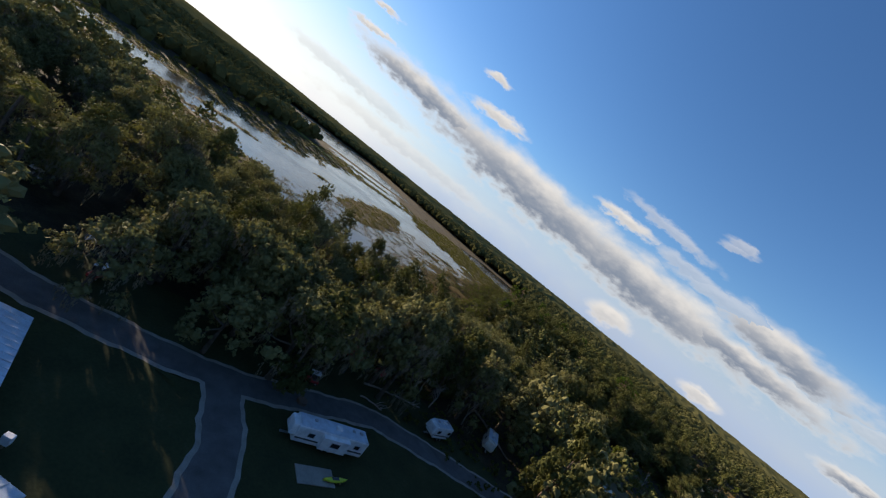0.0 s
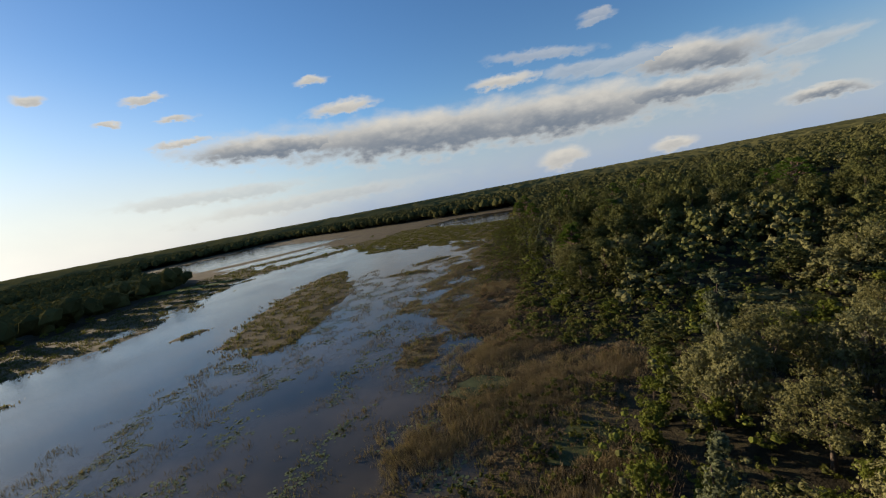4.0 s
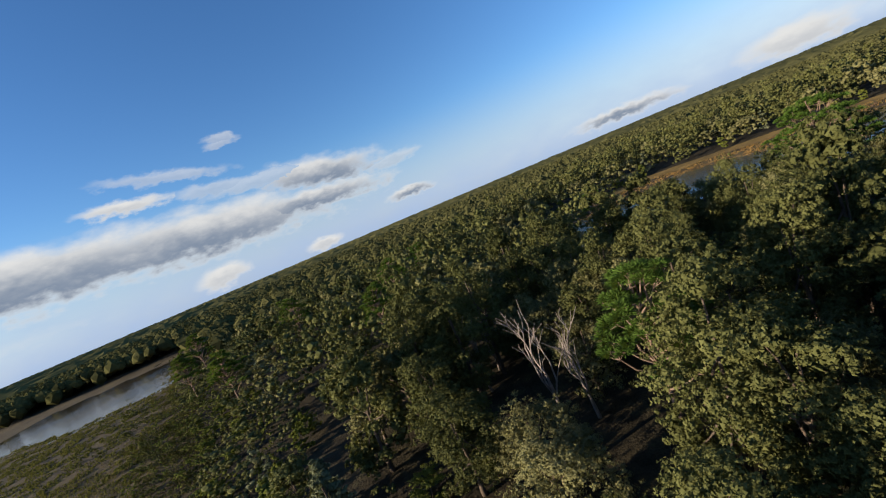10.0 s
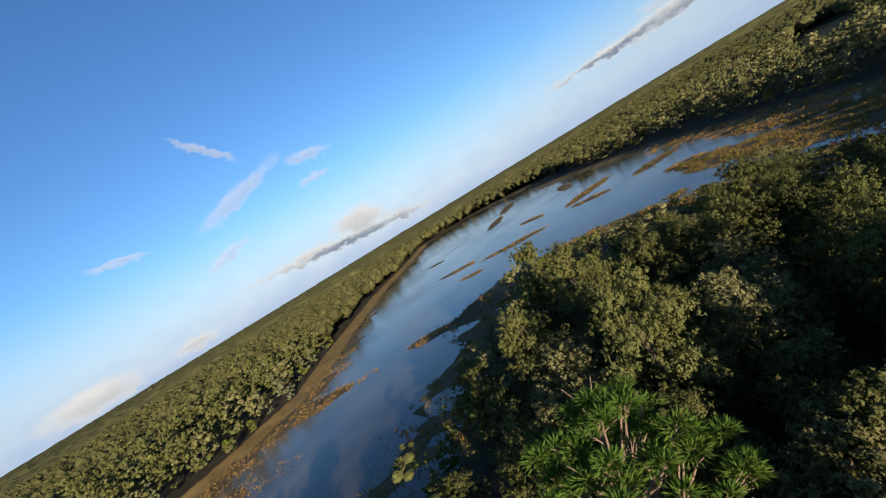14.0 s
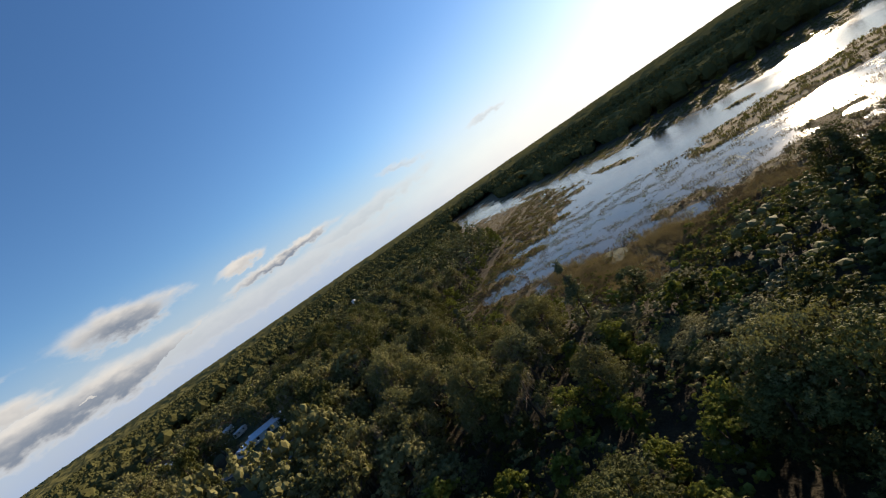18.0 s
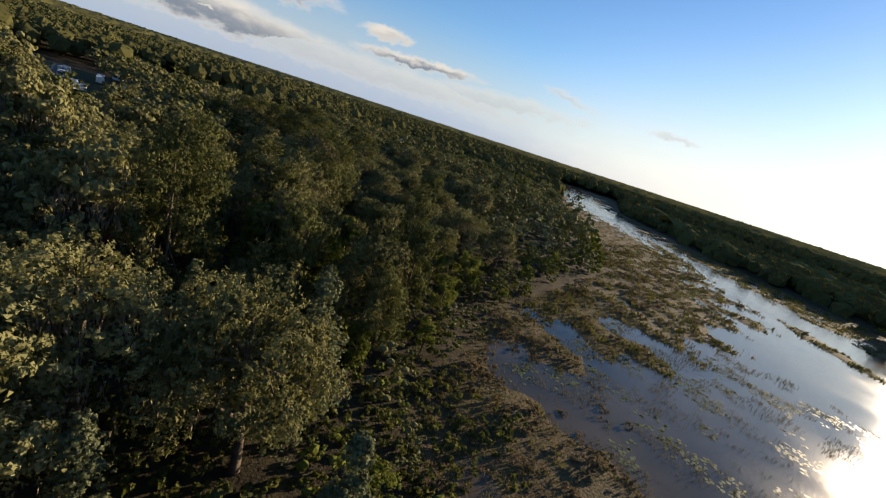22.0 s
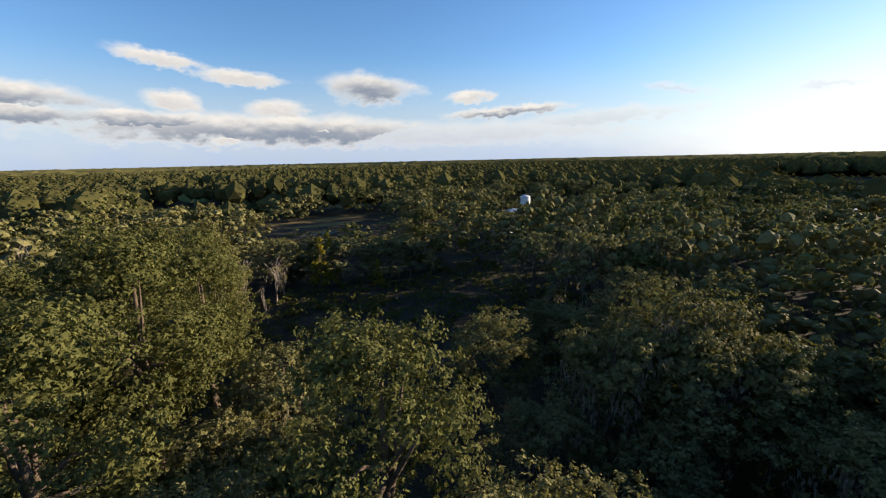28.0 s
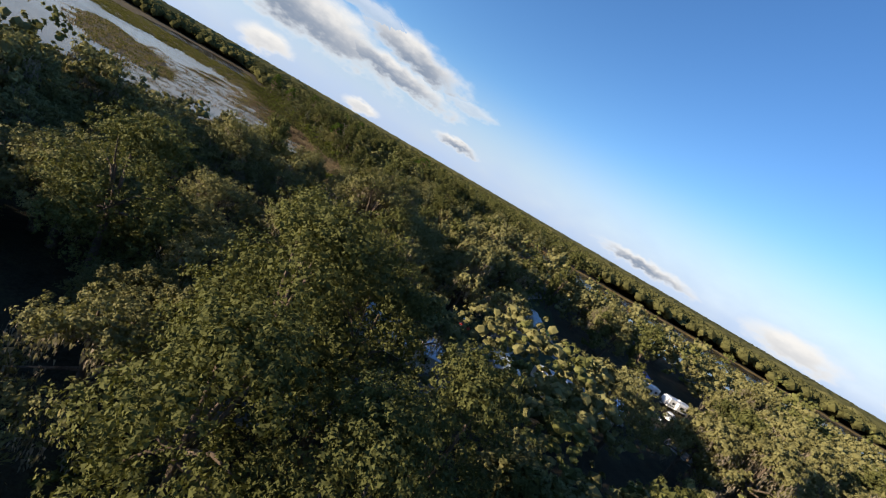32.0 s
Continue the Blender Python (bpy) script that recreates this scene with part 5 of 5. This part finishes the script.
def motorhome(x, y, turn, wall=CREAM, label="long cream motorhome parked in the caravan park"):
    o = base("motorhome", x, y, turn, label, "motorhome", "motorhomes of the campground")
    L, W, H = 9.6, 2.5, 2.6
    piece("body", block((L, W, H), (0, 0, 0.55 + H / 2), 0.12), wall, o)
    piece("roof", block((L - 0.3, W - 0.2, 0.08), (0, 0, 0.55 + H + 0.03), 0.03), WHITE, o)
    piece("windscreen", block((0.06, 2.1, 1.1), (-L / 2 - 0.01, 0, 2.0), 0.03), DARK_GLASS, o)
    piece("bumper", block((0.2, 2.4, 0.4), (-L / 2 - 0.08, 0, 0.6), 0.05), GRAPHITE, o)
    glazing(o, [(L * k, sy * (W / 2 + 0.01), 2.15, 1.1, 0.65, "y") for k in (-0.35, -0.1, 0.15, 0.38) for sy in (-1, 1)])
    for k in (-0.2, 0.25):
        piece("air_conditioner", block((0.95, 0.7, 0.28), (L * k, 0, 3.3), 0.08, 0.85), WHITE, o)
    wheels(o, [(sx, sy) for sx in (-3.3, 2.2) for sy in (-1.12, 1.12)], 0.42, 0.26)
    piece("stripe", block((L - 0.5, 0.02, 0.35), (0, -W / 2 - 0.012, 1.1), 0), TAN, o)
    return o


def car(x, y, turn, mat, label, truck=False):
    o = base("pickup" if truck else "car", x, y, turn, label, "pickup" if truck else "car", "vehicles of the campground")
    L = 5.4 if truck else 4.6
    piece("body", block((L, 1.85, 0.72), (0, 0, 0.72), 0.16), mat, o)
    piece("cabin", block((L * 0.36 if truck else L * 0.55, 1.66, 0.72), (-0.15 if truck else 0.15, 0, 1.38), 0.14, 0.84), mat, o)
    piece("windscreen", block((0.06, 1.4, 0.5), (-0.15 - L * 0.17 if truck else 0.15 - L * 0.26, 0, 1.4), 0.02), DARK_GLASS, o)
    piece("rear_window", block((0.06, 1.35, 0.45), (-0.15 + L * 0.17 if truck else 0.15 + L * 0.26, 0, 1.4), 0.02), DARK_GLASS, o)
    for sy in (-1, 1):
        piece("side_window", block((L * 0.28 if truck else L * 0.42, 0.05, 0.42), (-0.15 if truck else 0.15, sy * 0.79, 1.42), 0.02), DARK_GLASS, o)
        piece("headlight", block((0.06, 0.34, 0.18), (-L / 2 - 0.01, sy * 0.62, 0.8), 0.02), WHITE, o)
        piece("tail_light", block((0.06, 0.28, 0.18), (L / 2 + 0.01, sy * 0.66, 0.85), 0.02), RED, o)
    if truck:
        piece("cargo_bed", block((L * 0.36, 1.5, 0.06), (L * 0.29, 0, 1.1), 0.01), GRAPHITE, o)
    wheels(o, [(sx * L * 0.31, sy * 0.82) for sx in (-1, 1) for sy in (-1, 1)])
    return o


def house(x, y, turn, length, width, wall_mat, roof_mat, label, rise=1.5, height=2.7, name="house"):
    o = base(name, x, y, turn, label, "house", "")
    piece("wall", block((length, width, height), (0, 0, height / 2), 0.02), wall_mat, o)
    gable = bmesh.new()
    e, r = width / 2, length / 2
    vs = [gable.verts.new(p) for p in ((-r, -e, height), (-r, e, height), (-r, 0, height + rise), (r, -e, height), (r, e, height), (r, 0, height + rise))]
    for f in ((0, 2, 1), (3, 4, 5), (0, 3, 5, 2), (1, 2, 5, 4), (0, 1, 4, 3)):
        gable.faces.new([vs[i] for i in f])
    piece("gable", gable, wall_mat, o)
    slope, angle = math.hypot(width / 2, rise) + 0.5, math.atan2(rise, width / 2)
    for sy in (-1, 1):
        bm = block((length + 0.8, slope, 0.12), (0, 0, 0), 0.02)
        bmesh.ops.transform(bm, matrix=Matrix.Translation((0, sy * (width / 4 + 0.2), height + rise / 2 - 0.02)) @ Matrix.Rotation(-sy * angle, 4, "X"), verts=bm.verts[:])
        roof = piece("roof", bm, roof_mat, o)
        for k in range(int(length / 0.8)):
            rb = block((0.06, slope, 0.06), (0, 0, 0), 0.01, 1, 1)
            bmesh.ops.transform(rb, matrix=Matrix.Translation((-length / 2 + 0.4 + k * 0.8, sy * (width / 4 + 0.2), height + rise / 2 + 0.07)) @ Matrix.Rotation(-sy * angle, 4, "X"), verts=rb.verts[:])
            piece("roof_rib", rb, roof_mat, roof)
    rc = block((length + 0.8, 0.35, 0.1), (0, 0, height + rise + 0.06), 0.03)
    piece("ridge_cap", rc, roof_mat, o)
    glazing(o, [(length * k, sy * (width / 2 + 0.01), 1.55, 1.1, 1.1, "y") for k in (-0.34, 0.02, 0.34) for sy in (-1, 1)] + [(length / 2 + 0.01, 0, 1.6, 1.0, 1.0, "x")])
    d = piece("door", block((0.95, 0.08, 2.05), (length * 0.18, -width / 2 - 0.02, 1.03), 0.02), BROWN_ROOF, o)
    piece("handle", block((0.05, 0.08, 0.05), (length * 0.18 + 0.36, -width / 2 - 0.07, 1.0), 0.01), STEEL, d)
    piece("step", block((1.4, 0.9, 0.2), (length * 0.18, -width / 2 - 0.5, 0.1), 0.02), SANDY, o)
    return o


def ribbon(name, points, width, mat, lift, label, category="road"):
    p = np.array(points, float)
    seg = np.hypot(*np.diff(p, axis=0).T)
    at = np.r_[0, np.cumsum(seg)]
    t = np.linspace(0, at[-1], int(at[-1] / 1.2) + 2)
    c = np.stack([np.interp(t, at, p[:, 0]), np.interp(t, at, p[:, 1])], 1)
    for _ in range(4):
        c[1:-1] = (c[:-2] + 2 * c[1:-1] + c[2:]) / 4
    d = np.gradient(c, axis=0)
    d /= np.linalg.norm(d, axis=1, keepdims=True)
    side = np.stack([-d[:, 1], d[:, 0]], 1)
    edge = width / 2 * (1 + 0.06 * np.sin(t * 0.9) + 0.04 * np.sin(t * 2.3 + 1))
    rows = [c + side * (edge * k)[:, None] for k in (-1, -0.5, 0, 0.5, 1)]
    v = np.stack([np.concatenate([q, (terrain(q[:, 0], q[:, 1])[0] + lift - 0.02 * (abs(k) == 1))[:, None]], 1) for q, k in zip(rows, (-1, -0.5, 0, 0.5, 1))], 1)
    n = len(c)
    i = (np.arange(n - 1)[:, None] * 5 + np.arange(4)[None]).ravel()
    f = np.concatenate([np.stack([i, i + 5, i + 6], 1), np.stack([i, i + 6, i + 1], 1)])
    return tagged(new(name, mesh_from(name, v.reshape(-1, 3), f[:, ::-1], [mat], smooth=True)), label, category, kind="structure")


ROAD_A = [(-103, 31), (-78, 39), (-62, 46), (-50, 53), (-40, 61), (-33, 68), (-28, 76), (-21, 87), (-8, 95), (6, 103), (22, 111)]
ROAD_B = [(-35, 67), (-30, 63.5), (-25, 60), (-18, 50), (-12, 36), (-14, 8), (-24, -30), (-40, -60), (-46, -110)]
ribbon("road_edge", ROAD_A, 5.4, SANDY, 0.07, "pale sandy verge of the camp road")
ribbon("road_edge", ROAD_B, 5.6, SANDY, 0.072, "pale sandy verge of the camp road")
ribbon("road", ROAD_A, 4.2, GRAVEL, 0.10, "grey gravel camp road that bends past the trailers")
ribbon("road", ROAD_B, 4.4, GRAVEL, 0.105, "grey gravel camp road that branches off")

travel_trailer(-20.5, 73.2, 52, 10.6)
travel_trailer(-12, 99.5, 62, 4.4, slide=False, label="small white trailer under a bare fallen tree")
travel_trailer(-3.5, 114, 100, 5.0, CREAM, BROWN_ROOF, False, "small cream trailer in the shade of trees")
travel_trailer(6, 52, -25, 7.5, label="white travel trailer in a gap of the woods")
travel_trailer(14, 46.5, -25, 7.0, label="white travel trailer in a gap of the woods")
for i, (x, y, turn, ln) in enumerate(((-59.6, 6.5, 20, 9.0), (-55, -25, 15, 7.4), (-43, -40, 75, 7.0), (-42, -62, 80, 7.8), (-44, -78, 70, 6.5), (-34.5, -5, 30, 7.0), (-43, -3, 25, 6.4), (-47.4, 4.4, 20, 6.6), (-42, -37, 10, 7.2), (-55, -74, 80, 7.0), (-53, -20, 10, 7.2), (-65, -97, 60, 7.6), (-37, -22, 40, 6.8), (-62, -52, 12, 7.4), (-33, -95, 60, 7.0))):
    if i % 4 == 1:
        motorhome(x, y, turn, (CREAM, WHITE)[i % 2])
    else:
        travel_trailer(x, y, turn, ln, (WHITE, CREAM, WHITE)[i % 3], (GRAPHITE, BROWN_ROOF)[i % 2], i % 2 == 0, "white trailer in the row of the caravan park")
house(-39.6, 41.6, -30, 14, 8, CREAM, BLUE_GREY, "low house with a pale metal roof beside the camp road", 1.2, 2.4)
house(-29, 39.5, 20, 7, 4.5, WHITE, BLUE_GREY, "small white shed with a pale metal roof on the grass", 0.8, 2.2, "shed")
house(-75, 48, -30, 12, 7, WHITE, BLUE_GREY, "white house with a pale metal roof under palms", 1.2, 2.6)
house(9, 21, -30, 13, 7, WHITE, BROWN_ROOF, "white house with a brown roof and tall palms", 1.5, 2.8)
house(4, 12, -30, 8, 5, WHITE, BLUE_GREY, "white outbuilding beside the house with palms", 0.9, 2.4, "outbuilding")
house(-17, 2, 10, 10, 6, CREAM, BLUE_GREY, "low cream building at the edge of the caravan park", 1.0, 2.5)
house(-275, -276, 10, 14, 8, WHITE, BLUE_GREY, "far white house between dark trees", 1.5, 2.8)
house(-217, -68, 0, 6, 5, WHITE, BLUE_GREY, "white shed on a lawn by the tank", 0.9, 2.8, "shed")
house(-330, -78, 10, 12, 7, CREAM, BLUE_GREY, "far house with a pale roof in the woods", 1.3, 2.7)
house(-190, -42, 30, 8, 5, WHITE, BLUE_GREY, "white roofed shelter on a lawn", 0.9, 2.5, "shelter")
house(-120, -470, 0, 24, 10, WHITE, BLUE_GREY, "far long white building beyond a lawn", 1.5, 3.0)
for x, y, turn in ((-372, 262, 20), (-395, 215, 60), (-352, 318, 10), (-420, 178, 30)):
    house(x, y, turn, 12, 7, WHITE, BLUE_GREY, "white lake house under trees on the far shore", 1.4, 2.8)
def golf_cart(x, y, turn, mat, label):
    o = base("golf_cart", x, y, turn, label, "golf cart", "golf carts of the campground")
    piece("body", block((2.3, 1.15, 0.45), (0, 0, 0.5), 0.1), mat, o)
    piece("seat", block((0.5, 1.05, 0.22), (0.15, 0, 0.82), 0.06), GRAPHITE, o)
    piece("backrest", block((0.12, 1.05, 0.45), (0.42, 0, 1.1), 0.05), GRAPHITE, o)
    piece("roof", block((1.7, 1.2, 0.07), (0.1, 0, 1.85), 0.03), WHITE, o)
    for sx in (-0.65, 0.85):
        for sy in (-0.5, 0.5):
            piece("post", block((0.05, 0.05, 1.15), (sx, sy, 1.27), 0.01), STEEL, o)
    piece("windscreen", block((0.03, 1.0, 0.6), (-0.68, 0, 1.35), 0.01), DARK_GLASS, o)
    wheels(o, [(sx, sy) for sx in (-0.75, 0.75) for sy in (-0.5, 0.5)], 0.24, 0.18)
    return o


golf_cart(-77, 60, 40, GRAPHITE, "dark golf cart with a white roof in the shade")
golf_cart(-62, 62.5, 70, WHITE, "white golf cart parked under the trees")
golf_cart(-54, 59.5, 120, RED, "red golf cart parked under the trees")
golf_cart(-53, 87, 20, GRAPHITE, "dark golf cart in the shade of the woods")
golf_cart(-30.5, 80.5, 50, RED, "rusty red golf cart by the camp road")
car(-50, -12, 30, GRAPHITE, "dark pickup in the caravan park", True)
car(-39, -50, 80, WHITE, "white car in the caravan park")
car(2, 42, 10, WHITE, "white car in a gap of the woods")


def tent(x, y, turn, w, mat, label):
    o = base("tent", x, y, turn, label, "tent")
    bm = bmesh.new()
    bmesh.ops.create_uvsphere(bm, u_segments=16, v_segments=10, radius=1)
    for v in bm.verts:
        v.co = Vector((v.co.x * w / 2, v.co.y * w / 2.4, max(0, v.co.z) * w * 0.42))
    piece("canopy", bm, mat, o, smooth=True)
    piece("door", block((0.06, 0.9, 1.1), (w / 2 - 0.35, 0, 0.55), 0.02, 0.6), GRAPHITE, o)
    for k in (-1, 1):
        piece("pole", drum(0.03, w * 0.9, (0, k * w * 0.2, w * 0.41), "x", 8), STEEL, o)
    return o


tent(-33.5, 98, 20, 5.0, RED, "dark red dome tent under the trees")
tent(-28, 101, 60, 3.0, RED, "small red tent under the trees")


def awning(x, y, turn, label, mat):
    o = base("canopy_shelter", x, y, turn, label, "shelter")
    bm = bmesh.new()
    bmesh.ops.create_grid(bm, x_segments=8, y_segments=8, size=1)
    for v in bm.verts:
        q = abs(v.co.y)
        v.co = Vector((v.co.x * 3.4, v.co.y * 2.6, 3.5 - 1.1 * q + 0.12 * math.sin(5 * v.co.x)))
    piece("tarpaulin", bm, mat, o, smooth=True)
    for sx in (-3.2, 3.2):
        for sy in (-2.5, 2.5):
            piece("post", drum(0.05, 2.4, (sx, sy, 1.2), "z", 8), STEEL, o)
    return o


awning(13, 58, 20, "shelter roofed with a bright blue tarpaulin", BLUE_TARP)
awning(-55, 45, 60, "shelter roofed with a pale blue tarpaulin", BLUE_GREY)


def boat(x, y, turn, length, mat, name, label):
    o = base(name, x, y, turn, label, name)
    bm = bmesh.new()
    rings = []
    for i in range(13):
        t = i / 12 * 2 - 1
        w = max(0.02, (1 - abs(t) ** 2.4)) * length * 0.11
        rings.append([bm.verts.new((t * length / 2, w * math.cos(a), 0.32 + 0.05 * abs(t) ** 3 + 0.2 * math.sin(a))) for a in np.linspace(math.pi, 3 * math.pi, 10, endpoint=False)])
    for r0, r1 in zip(rings, rings[1:]):
        for k in range(10):
            bm.faces.new((r0[k], r0[(k + 1) % 10], r1[(k + 1) % 10], r1[k]))
    bm.faces.new(rings[0])
    bm.faces.new(rings[-1][::-1])
    piece("hull", bm, mat, o, smooth=True)
    piece("cockpit", block((length * 0.28, length * 0.12, 0.05), (0, 0, 0.53), 0.02), GRAPHITE, o)
    for k in (-0.25, 0.25):
        piece("chock", block((0.12, 0.7, 0.16), (length * k, 0, 0.08), 0.02), TAN, o)
    return o


boat(-15.8, 70.5, 60, 3.6, YELLOW, "kayak", "yellow green kayak lying by the trailer")
boat(-3, 43, 60, 5.5, WHITE, "boat", "white boat on chocks in a gap of the woods")
patio = base("patio_slab", -17.6, 68.6, 55, "grey concrete slab littered beside the trailer", "slab")
piece("slab", block((5.2, 2.6, 0.1), (0, 0, 0.03), 0.02), SANDY, patio)
crate = base("utility_box", -32, 44.5, 30, "white utility box on a post in the grass", "utility box")
piece("cabinet", block((0.7, 0.5, 0.8), (0, 0, 0.9), 0.04), WHITE, crate)
piece("post", block((0.14, 0.14, 0.9), (0, 0, 0.35), 0.01), TAN, crate)
barrel = base("fire_ring", -27.5, 75.5, 0, "rusty brown fire ring by the road", "fire ring")
piece("ring", drum(0.8, 0.5, (0, 0, 0.25), "z", 20, 0.92), BROWN_ROOF, barrel)

tower = base("water_tank", -216, -60, 0, "white water tank on a steel stand", "water tank")
piece("tank", drum(1.9, 3.0, (0, 0, 8.0), "z", 28), WHITE, tower)
piece("lid", drum(1.95, 0.6, (0, 0, 9.75), "z", 28, 0.2), WHITE, tower)
for sx in (-1.2, 1.2):
    for sy in (-1.2, 1.2):
        piece("leg", drum(0.12, 6.6, (sx, sy, 3.3), "z", 10), STEEL, tower)
pole = base("utility_pole", -222, -52, 0, "tall wooden utility pole with a crossarm", "pole")
piece("mast", drum(0.16, 11, (0, 0, 5.5), "z", 12, 0.7), TAN, pole)
piece("crossarm", block((2.2, 0.12, 0.14), (0, 0, 10.2), 0.01), TAN, pole)


def log(x0, y0, x1, y1, r, label):
    d = math.hypot(x1 - x0, y1 - y0)
    o = base("fallen_log", (x0 + x1) / 2, (y0 + y1) / 2, math.degrees(math.atan2(y1 - y0, x1 - x0)), label, "log", "fallen logs")
    rng = np.random.default_rng(int(d * 100))
    pts = [(d * (t - 0.5), 0.25 * math.sin(4 * t), r + 0.15 * math.sin(7 * t) ** 2) for t in np.linspace(0, 1, 9)]
    part("trunk", mesh_from("log_trunk", *tube(pts, [r * (1 - 0.5 * t) for t in np.linspace(0, 1, 9)], 9), [DEADWOOD], smooth=True), o)
    for k in range(5):
        t = rng.uniform(-0.3, 0.48) * d
        part("branch", mesh_from("log_branch", *tube([(t, 0, r), (t + 0.8, rng.uniform(-1, 1), r + 0.7), (t + 1.5, rng.uniform(-1.6, 1.6), r + 1.1)], [0.09, 0.05, 0.015], 5), [DEADWOOD], smooth=True), o)
    return o


log(-10, 125, 2, 117, 0.28, "long pale fallen trunk on dark ground")
log(-27, 93, -18, 103, 0.2, "thin fallen trunk near the trailers")
log(-25, 89, -21, 91, 0.16, "short fallen trunk near the trailers")
single("fallen_tree", "grey heap of bare branches of a fallen tree", -17, 107, [("crown", mesh_from("fallen_crown", *bare_tree(300, 8, 1.0, 0.2, 4), [DEADWOOD], smooth=True))], 0, 0.9)


def palm_kit(seed, height, fronds=26):
    rng = np.random.default_rng(seed)
    lean = rng.uniform(-0.12, 0.12, 2) * height
    stem = [(lean[0] * t * t, lean[1] * t * t, height * t - 0.2 * (t == 0)) for t in np.linspace(0, 1, 8)]
    top = np.array(stem[-1])
    kit = [("trunk", mesh_from("palm_trunk", *tube(stem, [0.26 - 0.08 * t for t in np.linspace(0, 1, 8)], 9), [BARK], smooth=True))]
    for i in range(fronds):
        a, up = i * 2.4, rng.uniform(-0.7, 0.9)
        d = np.array([math.cos(a) * math.cos(up), math.sin(a) * math.cos(up), math.sin(up)])
        s = np.array([-math.sin(a), math.cos(a), 0])
        reach = rng.uniform(1.5, 2.1)
        mid, pts, tri = top + d * reach * 0.55, [top, top + d * reach * 0.55], []
        for k in range(9):
            q = (k - 4) / 4
            tip = mid + (d * math.cos(q * 1.3) + s * math.sin(q * 1.3)) * reach * 0.6 - (0, 0, 0.35 + 0.25 * abs(q))
            w = np.cross(d, s) * 0.03 + s * 0.09
            n = len(pts)
            pts += [mid - w, mid + w, tip]
            tri.append((n, n + 1, n + 2))
        n = len(pts)
        pts += [top - s * 0.03, top + s * 0.03]
        tri += [(n, n + 1, 1)]
        kit.append(("frond", mesh_from("palm_frond", pts, tri, [OLIVE])))
    return kit


PALMS = [palm_kit(310 + i, 9.5 + i) for i in range(3)]
for i, (x, y, s) in enumerate(((-76, 58, 1.0), (-73, 56, 0.9), (-79, 55, 1.1), (12, 29, 1.0), (16, 24, 1.1), (8, 30, 0.95), (18, 17, 1.0), (3, 29, 1.05), (21, 12, 1.0), (70, 250, 0.8), (82, 250, 0.7))):
    single("cabbage_palm", "tall cabbage palm with a round head of fronds", x, y, PALMS[i % 3], i * 60, s, group="cabbage palms")


# dry grass along the far bank of the pond
ribbon("meadow", [(92, 412), (152, 390), (176, 350), (190, 318), (208, 292), (262, 262), (358, 200), (490, 92), (580, 28)], 14, STRAW, 0.22, "strip of dry orange grass along the pond", "meadow")
